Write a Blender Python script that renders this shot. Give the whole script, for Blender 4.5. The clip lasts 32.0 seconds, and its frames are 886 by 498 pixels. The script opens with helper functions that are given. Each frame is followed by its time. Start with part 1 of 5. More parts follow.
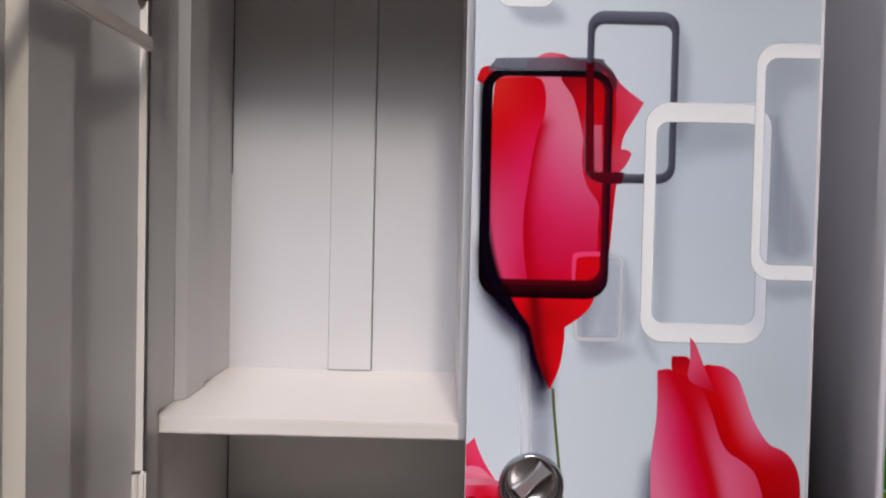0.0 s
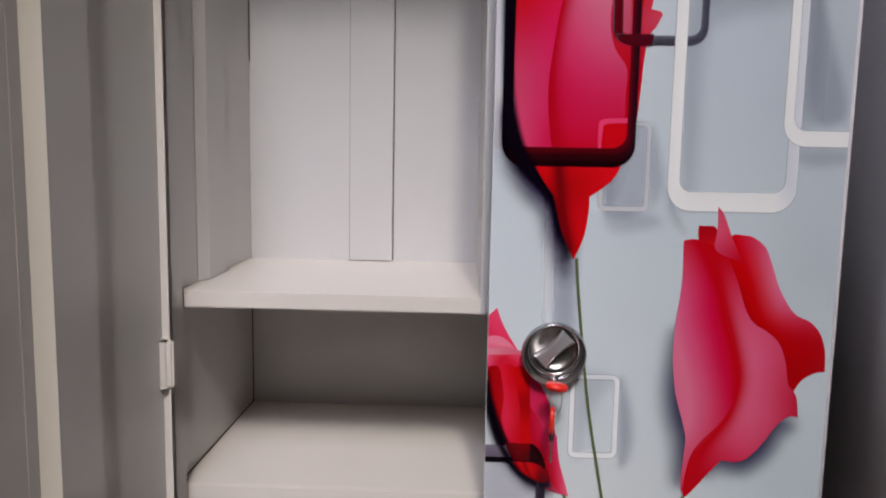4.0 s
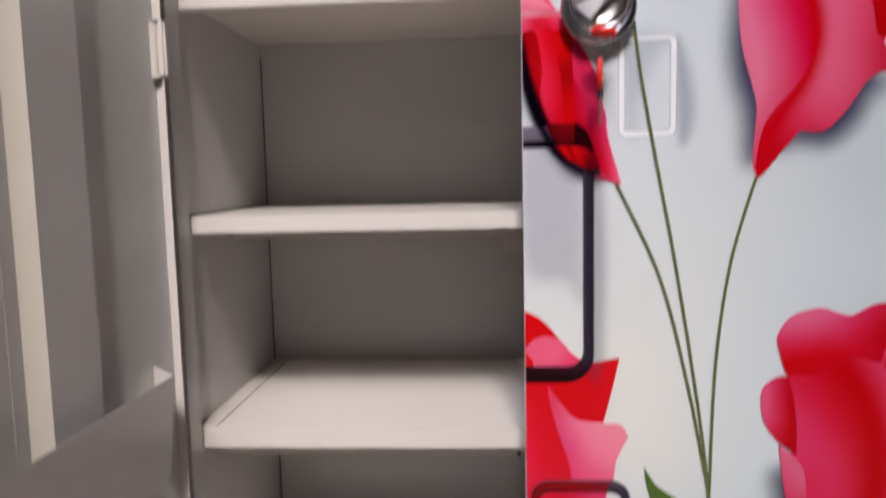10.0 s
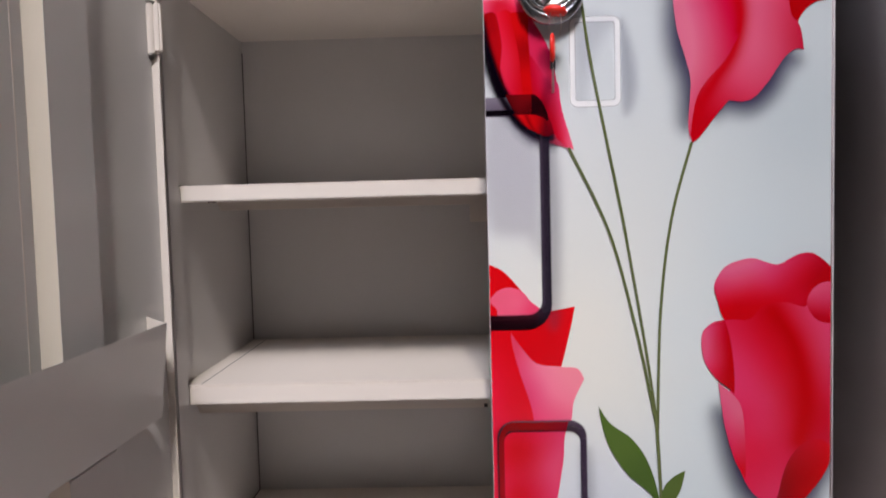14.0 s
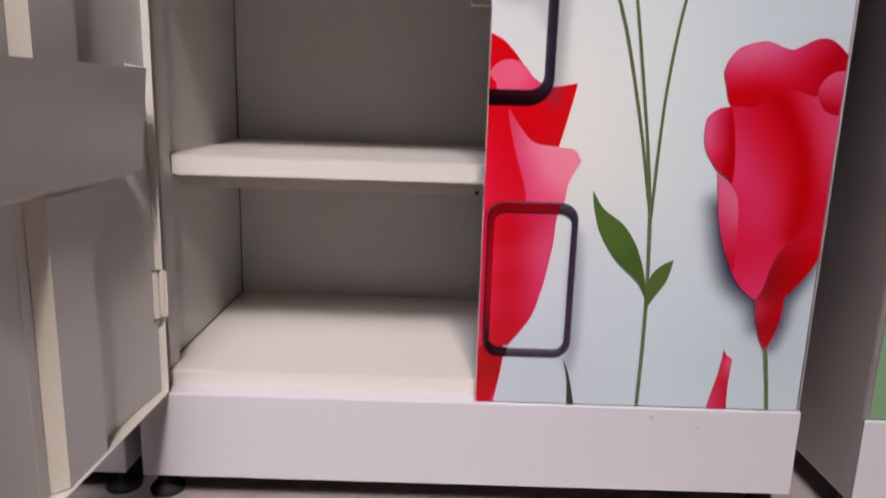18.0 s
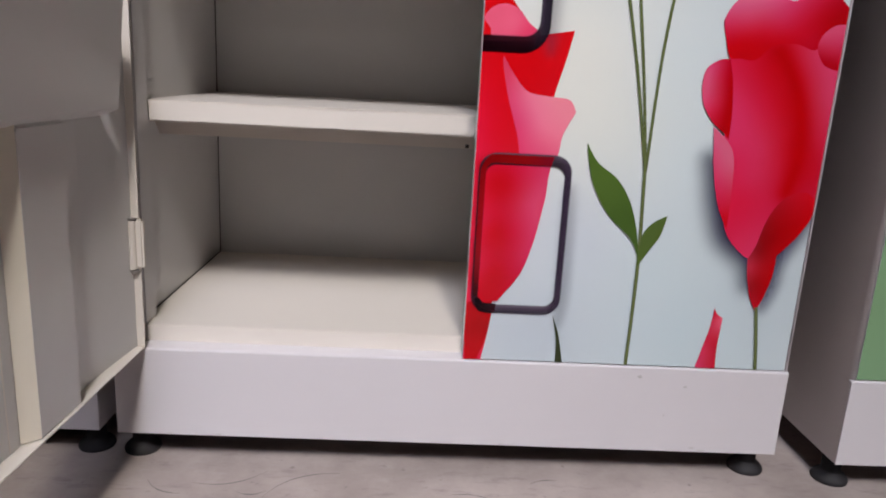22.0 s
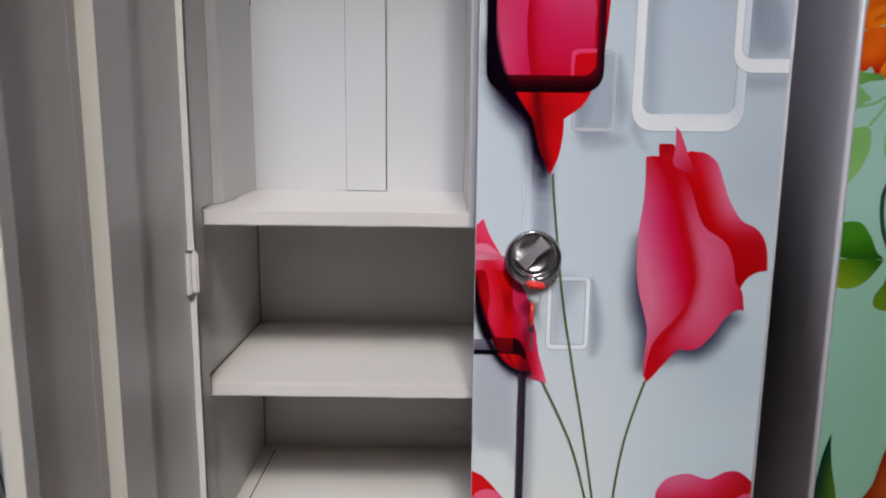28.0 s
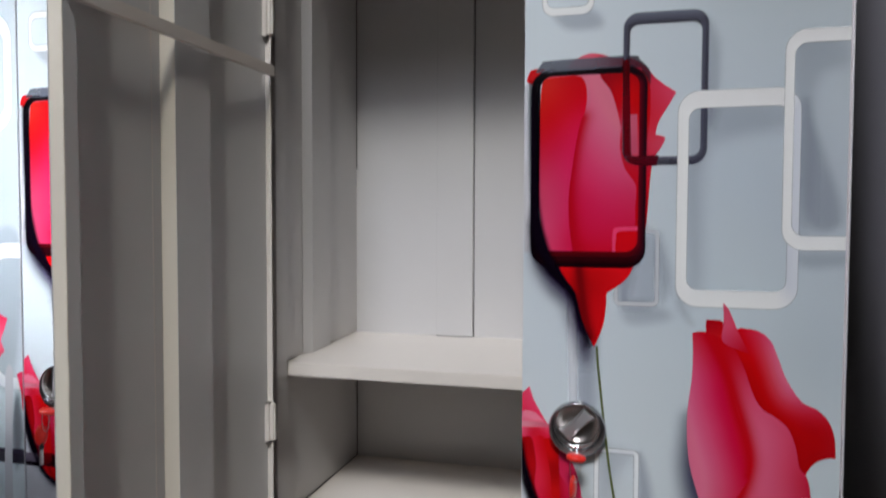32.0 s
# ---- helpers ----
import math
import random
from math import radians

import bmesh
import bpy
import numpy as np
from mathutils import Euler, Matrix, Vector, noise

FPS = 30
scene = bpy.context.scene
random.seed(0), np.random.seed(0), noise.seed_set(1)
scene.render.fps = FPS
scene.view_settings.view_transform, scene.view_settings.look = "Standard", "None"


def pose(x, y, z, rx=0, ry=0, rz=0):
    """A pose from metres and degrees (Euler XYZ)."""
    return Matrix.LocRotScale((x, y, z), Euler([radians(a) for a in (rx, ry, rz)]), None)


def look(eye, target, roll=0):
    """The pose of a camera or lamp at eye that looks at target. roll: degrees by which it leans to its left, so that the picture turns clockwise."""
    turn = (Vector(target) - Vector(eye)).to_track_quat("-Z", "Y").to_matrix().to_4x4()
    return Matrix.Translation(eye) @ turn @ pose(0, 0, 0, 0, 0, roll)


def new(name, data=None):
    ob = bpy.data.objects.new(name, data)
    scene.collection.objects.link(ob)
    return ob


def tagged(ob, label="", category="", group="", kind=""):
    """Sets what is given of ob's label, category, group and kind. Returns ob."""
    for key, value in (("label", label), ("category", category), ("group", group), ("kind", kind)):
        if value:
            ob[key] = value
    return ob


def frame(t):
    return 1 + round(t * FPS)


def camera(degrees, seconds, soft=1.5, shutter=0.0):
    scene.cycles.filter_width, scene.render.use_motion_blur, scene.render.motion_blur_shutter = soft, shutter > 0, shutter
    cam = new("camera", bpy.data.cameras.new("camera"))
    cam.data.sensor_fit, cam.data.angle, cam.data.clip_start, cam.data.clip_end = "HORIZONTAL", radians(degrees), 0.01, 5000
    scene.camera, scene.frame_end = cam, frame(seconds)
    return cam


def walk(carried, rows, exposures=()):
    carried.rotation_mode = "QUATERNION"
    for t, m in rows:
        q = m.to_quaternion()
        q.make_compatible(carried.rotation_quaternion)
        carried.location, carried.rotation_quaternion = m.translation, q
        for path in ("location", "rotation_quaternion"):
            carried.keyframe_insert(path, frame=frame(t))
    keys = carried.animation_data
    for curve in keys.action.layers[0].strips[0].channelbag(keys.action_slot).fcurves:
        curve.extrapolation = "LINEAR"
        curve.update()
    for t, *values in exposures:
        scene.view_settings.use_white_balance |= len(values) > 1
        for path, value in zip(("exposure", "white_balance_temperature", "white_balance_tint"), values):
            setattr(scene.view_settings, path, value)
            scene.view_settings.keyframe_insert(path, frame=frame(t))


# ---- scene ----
cam = camera(63.7, 32.0, soft=1.9, shutter=0.55)
PATH = [
    (0, (-0.032, -0.929, 1.351), (-0.04, 1.07, 1.299), 1.3),
    (0.5, (-0.035, -0.925, 1.335), (-0.042, 1.073, 1.242), 1.1),
    (1, (-0.034, -0.92, 1.325), (-0.034, 1.075, 1.191), 1.3),
    (1.5, (-0.033, -0.914, 1.314), (-0.044, 1.078, 1.144), 1.2),
    (2, (-0.037, -0.921, 1.298), (-0.049, 1.07, 1.105), 1.6),
    (2.5, (-0.037, -0.922, 1.289), (-0.047, 1.066, 1.073), 1.3),
    (4.5, (-0.035, -0.921, 1.253), (-0.107, 1.064, 1.017), 1.3),
    (5, (-0.042, -0.923, 1.237), (-0.123, 1.062, 1.008), 1.5),
    (5.5, (-0.045, -0.922, 1.221), (-0.125, 1.064, 0.996), 1.1),
    (6, (-0.04, -0.921, 1.205), (-0.121, 1.064, 0.983), 0.5),
    (6.5, (-0.039, -0.917, 1.186), (-0.142, 1.067, 0.956), -0.8),
    (7, (-0.036, -0.919, 1.168), (-0.133, 1.067, 0.955), -0.6),
    (7.5, (-0.04, -0.912, 1.157), (-0.142, 1.077, 0.973), -0.5),
    (8, (-0.037, -0.911, 1.132), (-0.114, 1.077, 0.937), -1.4),
    (8.5, (-0.038, -0.909, 1.107), (-0.114, 1.08, 0.915), -0.5),
    (9, (-0.045, -0.881, 1.077), (-0.096, 1.105, 0.847), -0.6),
    (9.5, (-0.048, -0.861, 1.011), (-0.087, 1.13, 0.822), -0.0),
    (10, (-0.041, -0.845, 0.841), (-0.17, 1.14, 0.634), -1.3),
    (10.5, (-0.035, -0.847, 0.763), (-0.194, 1.133, 0.525), -1.2),
    (11, (-0.038, -0.865, 0.764), (-0.148, 1.127, 0.625), -1.1),
    (11.5, (-0.038, -0.877, 0.773), (-0.082, 1.121, 0.682), -0.9),
    (12, (-0.037, -0.897, 0.778), (-0.038, 1.102, 0.707), -1.0),
    (12.5, (-0.043, -0.916, 0.78), (-0.054, 1.083, 0.738), -0.7),
    (13, (-0.042, -0.934, 0.778), (-0.05, 1.066, 0.752), -0.6),
    (13.5, (-0.04, -0.939, 0.77), (-0.06, 1.059, 0.703), -1.5),
    (14, (-0.04, -0.938, 0.753), (-0.082, 1.058, 0.638), -1.5),
    (14.5, (-0.041, -0.931, 0.724), (-0.081, 1.064, 0.585), -1.1),
    (16.5, (-0.05, -0.919, 0.644), (-0.048, 1.059, 0.351), 0.4),
    (17, (-0.052, -0.918, 0.628), (-0.052, 1.053, 0.289), 0.4),
    (17.5, (-0.05, -0.92, 0.615), (-0.053, 1.048, 0.258), 0.7),
    (18, (-0.053, -0.922, 0.601), (-0.049, 1.032, 0.176), 1.8),
    (18.5, (-0.058, -0.921, 0.584), (-0.048, 1.025, 0.126), 3.0),
    (19, (-0.06, -0.921, 0.577), (-0.01, 1.027, 0.127), 3.3),
    (19.5, (-0.062, -0.92, 0.573), (0.019, 1.028, 0.126), 3.2),
    (20, (-0.065, -0.92, 0.57), (0.022, 1.028, 0.126), 3.1),
    (20.5, (-0.066, -0.916, 0.568), (0.021, 1.031, 0.122), 3.1),
    (21, (-0.068, -0.912, 0.565), (0.025, 1.031, 0.101), 3.4),
    (21.5, (-0.068, -0.906, 0.562), (0.021, 1.035, 0.085), 3.3),
    (22, (-0.07, -0.903, 0.56), (0.007, 1.038, 0.083), 3.1),
    (22.5, (-0.068, -0.901, 0.562), (-0.004, 1.043, 0.096), 2.5),
    (23, (-0.059, -0.898, 0.591), (-0.04, 1.066, 0.215), 1.8),
    (23.5, (-0.06, -0.881, 0.631), (-0.128, 1.091, 0.305), 0.8),
    (24, (-0.043, -0.841, 0.767), (-0.174, 1.11, 0.35), 0.0),
    (24.5, (-0.047, -0.825, 0.998), (-0.183, 1.133, 0.614), 0.2),
    (25, (-0.036, -0.856, 1.101), (-0.191, 1.103, 0.728), 1.1),
    (25.5, (-0.032, -0.876, 1.181), (-0.155, 1.071, 0.741), 1.7),
    (27.5, (-0.033, -0.967, 1.223), (-0.118, 0.995, 0.845), 0.5),
    (28, (-0.044, -1.057, 1.219), (-0.053, 0.913, 0.874), 0.6),
    (28.5, (-0.041, -1.121, 1.23), (-0.048, 0.852, 0.901), 0.9),
    (29, (-0.035, -1.144, 1.231), (-0.048, 0.827, 0.893), 0.7),
    (29.5, (-0.011, -1.154, 1.236), (-0.211, 0.807, 0.896), 0.4),
    (30, (0.06, -1.15, 1.242), (-0.359, 0.782, 0.941), 0.1),
    (30.5, (0.11, -1.148, 1.256), (-0.432, 0.76, 0.998), -0.6),
    (31, (0.133, -1.132, 1.276), (-0.412, 0.782, 1.082), 0.3),
    (31.5, (0.149, -1.106, 1.302), (-0.362, 0.821, 1.14), 0.5),
    (32, (0.156, -1.089, 1.338), (-0.347, 0.845, 1.254), 0.2),
]
EXPOSURES = [(0.0, -0.88, 6260, 13), (2.0, -0.96, 6260, 13), (5.0, -1.12, 6290, 12), (6.0, -1.13, 6290, 12), (8.0, -0.94, 6340, 12), (9.0, -0.70, 6360, 13), (11.0, -0.66, 6420, 16), (13.0, -0.66, 6320, 14), (17.0, -0.66, 6420, 18),
             (19.0, -0.69, 6270, 13), (22.5, -0.67, 6190, 11), (24.0, -0.80, 6180, 13), (25.5, -0.91, 6140, 10), (28.0, -0.99, 5990, 8), (30.0, -1.04, 6000, 6), (31.0, -1.16, 5980, 5), (32.0, -1.24, 6020, 6.5)]
walk(cam, [(t, look(eye, target, roll)) for t, eye, target, roll in PATH], EXPOSURES)

# ---------------------------------------------------------------- light of the place
world = bpy.data.worlds.new("sky")
scene.world = world
world.use_nodes = True
nt = world.node_tree
sky = nt.nodes.new("ShaderNodeTexSky")
sky.sky_type, sky.sun_disc, sky.sun_elevation, sky.sun_rotation = "NISHITA", False, radians(42), radians(140)
nt.links.new(sky.outputs[0], nt.nodes["Background"].inputs[0])
nt.nodes["Background"].inputs[1].default_value = 0.1


def area_lamp(name, eye, target, sx, sy, watts, colour, beam=180):
    data = bpy.data.lights.new(name, "AREA")
    data.shape, data.size, data.size_y, data.energy, data.color = "RECTANGLE", sx, sy, watts, colour
    data.spread = radians(beam)
    ob = new(name, data)
    ob.matrix_world = look(eye, target)
    return tagged(ob, kind="structure")


WARM, COOL = Vector((0.52, -5.0, 6.40)), Vector((-0.35, -3.75, 5.30))
area_lamp("warm_floodlight", WARM, (-0.52, 0.1, 0.66), 0.5, 1.0, 44, (1.0, 0.93, 0.84), 48)
area_lamp("cool_floodlight", COOL, (-0.58, 0.1, 0.80), 0.9, 2.6, 38, (0.90, 0.90, 1.0), 48)
# added lamp, unseen: brightens the upper doors of the left cupboard
SIDE_FILL = Vector((-4.2, -2.2, 3.4))
area_lamp("side_spotlight", SIDE_FILL, (-1.15, 0.0, 1.35), 0.5, 0.5, 19, (0.98, 0.975, 1.0), 20)
area_lamp("tube_light", (-0.55, -5.4, 2.96), (-0.2, 0, 1.2), 0.9, 0.05, 4, (1.0, 0.98, 0.96))
# soft cool fill from the left, added in an unseen wall opening
area_lamp("doorway_daylight", (-6.02, -5.95, 1.9), (0, -5.95, 1.9), 4.5, 3.5, 100, (0.88, 0.93, 1.0))


# ---------------------------------------------------------------- materials
def srgb(r, g, b):
    return tuple((c / 255 / 12.92 if c <= 10 else ((c / 255 + 0.055) / 1.055) ** 2.4) for c in (r, g, b))


def node(nt, kind, **inputs):
    n = nt.nodes.new("ShaderNode" + kind)
    for key, value in inputs.items():
        n.inputs[key.replace("_", " ")].default_value = value
    return n


def material(name, base, rough=0.5, metal=0.0, grain=60.0, vary=0.06, bump=0.05, stain=0.0, dark=(0.2, 0.19, 0.18), coat=0.0, wear=0.025):
    """A painted or plain surface: two scales of tone, a fine relief, and stains where wanted."""
    m = bpy.data.materials.new(name)
    m.use_nodes = True
    nt = m.node_tree
    b = nt.nodes["Principled BSDF"]
    b.inputs["Roughness"].default_value, b.inputs["Metallic"].default_value = rough, metal
    b.inputs["Coat Weight"].default_value, b.inputs["Coat Roughness"].default_value = coat, 0.12
    place = nt.nodes.new("ShaderNodeTexCoord")
    big = node(nt, "TexNoise", Scale=3.1, Detail=4.0, Roughness=0.6)
    fine = node(nt, "TexNoise", Scale=grain, Detail=3.0)
    for n in (big, fine):
        nt.links.new(place.outputs["Object"], n.inputs["Vector"])
    tone = node(nt, "MapRange")
    tone.inputs[1].default_value, tone.inputs[2].default_value = 0.3, 0.7
    tone.inputs[3].default_value, tone.inputs[4].default_value = 1 - vary, 1 + vary
    nt.links.new(big.outputs["Fac"], tone.inputs[0])
    mul = nt.nodes.new("ShaderNodeMix")
    mul.data_type, mul.blend_type = "RGBA", "MULTIPLY"
    mul.inputs["Factor"].default_value = 1.0
    mul.inputs[6].default_value = (*base, 1)
    nt.links.new(tone.outputs[0], mul.inputs[7])
    colour = mul.outputs[2]
    if stain:
        spots = node(nt, "TexNoise", Scale=9.0, Detail=8.0, Roughness=0.75)
        nt.links.new(place.outputs["Object"], spots.inputs["Vector"])
        cut = node(nt, "MapRange")
        cut.inputs[1].default_value, cut.inputs[2].default_value, cut.inputs[4].default_value = 0.52, 0.75, stain
        nt.links.new(spots.outputs["Fac"], cut.inputs[0])
        mix = nt.nodes.new("ShaderNodeMix")
        mix.data_type = "RGBA"
        mix.inputs[7].default_value = (*dark, 1)
        nt.links.new(cut.outputs[0], mix.inputs["Factor"])
        nt.links.new(colour, mix.inputs[6])
        colour = mix.outputs[2]
    nt.links.new(colour, b.inputs["Base Color"])
    if wear:
        gloss = node(nt, "MapRange")
        gloss.inputs[3].default_value, gloss.inputs[4].default_value = max(0.02, rough - wear), rough + wear
        worn = node(nt, "TexNoise", Scale=14.0, Detail=6.0, Roughness=0.7)
        nt.links.new(place.outputs["Object"], worn.inputs["Vector"])
        both = nt.nodes.new("ShaderNodeMath")
        both.operation = "MULTIPLY_ADD"
        both.inputs[1].default_value, both.inputs[2].default_value = 0.35, 0.0
        nt.links.new(fine.outputs["Fac"], both.inputs[0])
        nt.links.new(worn.outputs["Fac"], both.inputs[2])
        nt.links.new(both.outputs[0], gloss.inputs[0])
        gloss.inputs[1].default_value, gloss.inputs[2].default_value = 0.35, 1.0
        nt.links.new(gloss.outputs[0], b.inputs["Roughness"])
    if bump:
        rel = node(nt, "Bump", Strength=bump, Distance=0.002)
        nt.links.new(fine.outputs["Fac"], rel.inputs["Height"])
        nt.links.new(rel.outputs[0], b.inputs["Normal"])
    return m


PAINT = material("warm_white_powder_coat", (0.705, 0.646, 0.580), 0.28, grain=420, vary=0.025, bump=0.0, wear=0.0)
OUTER = material("cool_white_powder_coat", (0.630, 0.594, 0.608), 0.32, grain=420, vary=0.02, bump=0.02)
SHEET = material("cool_grey_inside_sheet", (0.562, 0.545, 0.534), 0.32, grain=420, vary=0.025, bump=0.02)
INSIDE = material("grey_inside_coat", (0.605, 0.592, 0.574), 0.34, grain=420, vary=0.03, bump=0.06, stain=0.05, dark=(0.3, 0.28, 0.26))
# inside coat in a brighter, creamier tone, for edges that face the light
LIT_EDGE = material("lit_edge_coat", (0.75, 0.685, 0.575), 0.42, grain=300, vary=0.03, bump=0.05)
RUBBER = material("black_rubber", (0.016, 0.014, 0.016), 0.72, grain=90, vary=0.15, bump=0.1, stain=0.2, dark=(0.05, 0.042, 0.045))
CHROME = material("polished_chrome", (0.70, 0.68, 0.68), 0.20, 1.0, grain=40, vary=0.05, bump=0.02, stain=0.15, dark=(0.33, 0.31, 0.30))
BRUSHED = material("satin_chrome", (0.80, 0.78, 0.79), 0.46, 1.0, grain=300, vary=0.06, bump=0.015)
BOWL = material("worn_satin_steel", (0.34, 0.31, 0.285), 0.3, 1.0, grain=200, vary=0.1, bump=0.03)
GUNMETAL = material("dark_chrome", (0.42, 0.41, 0.42), 0.25, 1.0, grain=60, vary=0.08, bump=0.02)
KEYSTEEL = material("nickel_key", (0.55, 0.53, 0.50), 0.3, 1.0, grain=200, vary=0.08, bump=0.05)
REDPLASTIC = material("red_plastic", srgb(226, 40, 26), 0.34, grain=200, vary=0.05, bump=0.04)
DARKGAP = material("dark_seam_and_gap_line", (0.03, 0.028, 0.027), 0.7, grain=80, vary=0.1, bump=0.0)


def floor_material(name):
    """Trodden cement: cloudy tone, drawn-out streaks, small dark specks."""
    m = bpy.data.materials.new(name)
    m.use_nodes = True
    nt = m.node_tree
    b = nt.nodes["Principled BSDF"]
    place = nt.nodes.new("ShaderNodeTexCoord")
    squeeze = nt.nodes.new("ShaderNodeMapping")
    squeeze.inputs["Scale"].default_value = (3.0, 11.0, 1.0)
    squeeze.inputs["Rotation"].default_value = (0, 0, 0.5)
    nt.links.new(place.outputs["Object"], squeeze.inputs["Vector"])
    clouds = node(nt, "TexNoise", Scale=5.0, Detail=9.0, Roughness=0.68)
    streaks = node(nt, "TexNoise", Scale=5.0, Detail=6.0, Roughness=0.7)
    specks = node(nt, "TexNoise", Scale=75.0, Detail=2.0)
    nt.links.new(place.outputs["Object"], clouds.inputs["Vector"])
    nt.links.new(squeeze.outputs["Vector"], streaks.inputs["Vector"])
    nt.links.new(place.outputs["Object"], specks.inputs["Vector"])
    ramp = nt.nodes.new("ShaderNodeValToRGB")
    ramp.color_ramp.elements[0].position, ramp.color_ramp.elements[0].color = 0.33, (0.30, 0.245, 0.225, 1)
    ramp.color_ramp.elements[1].position, ramp.color_ramp.elements[1].color = 0.66, (0.46, 0.39, 0.36, 1)
    nt.links.new(clouds.outputs["Fac"], ramp.inputs["Fac"])
    colour = ramp.outputs["Color"]
    for source, lo, hi, amount, tint in ((streaks, 0.56, 0.72, 0.5, (0.17, 0.135, 0.135, 1)), (streaks, 0.44, 0.28, 0.4, (0.45, 0.40, 0.385, 1)), (specks, 0.69, 0.78, 0.5, (0.12, 0.10, 0.10, 1))):
        cut = node(nt, "MapRange")
        cut.inputs[1].default_value, cut.inputs[2].default_value, cut.inputs[4].default_value = lo, hi, amount
        nt.links.new(source.outputs["Fac"], cut.inputs[0])
        mix = nt.nodes.new("ShaderNodeMix")
        mix.data_type = "RGBA"
        mix.inputs[7].default_value = tint
        nt.links.new(cut.outputs[0], mix.inputs["Factor"])
        nt.links.new(colour, mix.inputs[6])
        colour = mix.outputs[2]
    nt.links.new(colour, b.inputs["Base Color"])
    b.inputs["Roughness"].default_value = 0.6
    rel = node(nt, "Bump", Strength=0.35, Distance=0.003)
    nt.links.new(clouds.outputs["Fac"], rel.inputs["Height"])
    nt.links.new(rel.outputs[0], b.inputs["Normal"])
    return m


CEMENT = floor_material("worn_floor_cement")
KNOCK = material("dull_paint_knock", (0.50, 0.47, 0.46), 0.7, grain=300, vary=0.2, bump=0.0)
GREY_MARK = material("grey_scuff_and_channel_line", srgb(112, 106, 104), 0.6, grain=200, vary=0.2, bump=0.0)
PLASTER = material("wall_plaster", (0.09, 0.088, 0.086), 0.8, grain=50, vary=0.06, bump=0.2, stain=0.1, dark=(0.22, 0.21, 0.20))
CEILPAINT = material("ceiling_whitewash", (0.16, 0.157, 0.153), 0.85, grain=40, vary=0.04, bump=0.15)


def print_material(name, rough):
    """Glossy laminate print: its inks are in the colour layer 'ink' of the mesh."""
    m = bpy.data.materials.new(name)
    m.use_nodes = True
    nt = m.node_tree
    b = nt.nodes["Principled BSDF"]
    ink = nt.nodes.new("ShaderNodeAttribute")
    ink.attribute_name = "ink"
    place = nt.nodes.new("ShaderNodeTexCoord")
    dots = node(nt, "TexNoise", Scale=900.0, Detail=2.0)
    wave = node(nt, "TexNoise", Scale=5.0, Detail=2.0)
    nt.links.new(place.outputs["Object"], dots.inputs["Vector"])
    nt.links.new(place.outputs["Object"], wave.inputs["Vector"])
    tone = node(nt, "MapRange")
    tone.inputs[3].default_value, tone.inputs[4].default_value = 0.96, 1.04
    nt.links.new(dots.outputs["Fac"], tone.inputs[0])
    mul = nt.nodes.new("ShaderNodeMix")
    mul.data_type, mul.blend_type = "RGBA", "MULTIPLY"
    mul.inputs["Factor"].default_value = 1.0
    nt.links.new(ink.outputs["Color"], mul.inputs[6])
    nt.links.new(tone.outputs[0], mul.inputs[7])
    nt.links.new(mul.outputs[2], b.inputs["Base Color"])
    nt.links.new(ink.outputs["Alpha"], b.inputs["Alpha"])
    b.inputs["Roughness"].default_value = rough
    b.inputs["IOR"].default_value = 1.48
    b.inputs["Specular IOR Level"].default_value = 0.22
    rel = node(nt, "Bump", Strength=0.04, Distance=0.004)
    nt.links.new(wave.outputs["Fac"], rel.inputs["Height"])
    nt.links.new(rel.outputs[0], b.inputs["Normal"])
    return m


PRINT = print_material("glossy_laminate_print", 0.15)


# ---------------------------------------------------------------- shapes
def part(name, bm, mat, parent=None, label="", smooth=False):
    me = bpy.data.meshes.new(name)
    bm.to_mesh(me)
    bm.free()
    if smooth:
        for p in me.polygons:
            p.use_smooth = True
    me.materials.append(mat)
    ob = new(name, me)
    ob.parent = parent
    return tagged(ob, label)


def thing(name, label, category, group="", at=None):
    ob = new(name)
    ob.empty_display_size = 0.05
    ob.matrix_world = at or Matrix()
    return tagged(ob, label, category, group)


def box(x0, x1, y0, y1, z0, z1, bevel=0.0012, bm=None):
    own = bmesh.new()
    bmesh.ops.create_cube(own, size=1, matrix=Matrix.Translation(((x0 + x1) / 2, (y0 + y1) / 2, (z0 + z1) / 2)) @ Matrix.Diagonal((x1 - x0, y1 - y0, z1 - z0, 1)))
    if bevel:
        bmesh.ops.bevel(own, geom=own.edges[:], offset=bevel, segments=2, affect="EDGES")
    return join(bm, own)


def join(bm, own):
    if bm is None:
        return own
    me = bpy.data.meshes.new("joined")
    own.to_mesh(me)
    own.free()
    bm.from_mesh(me)
    bpy.data.meshes.remove(me)
    return bm


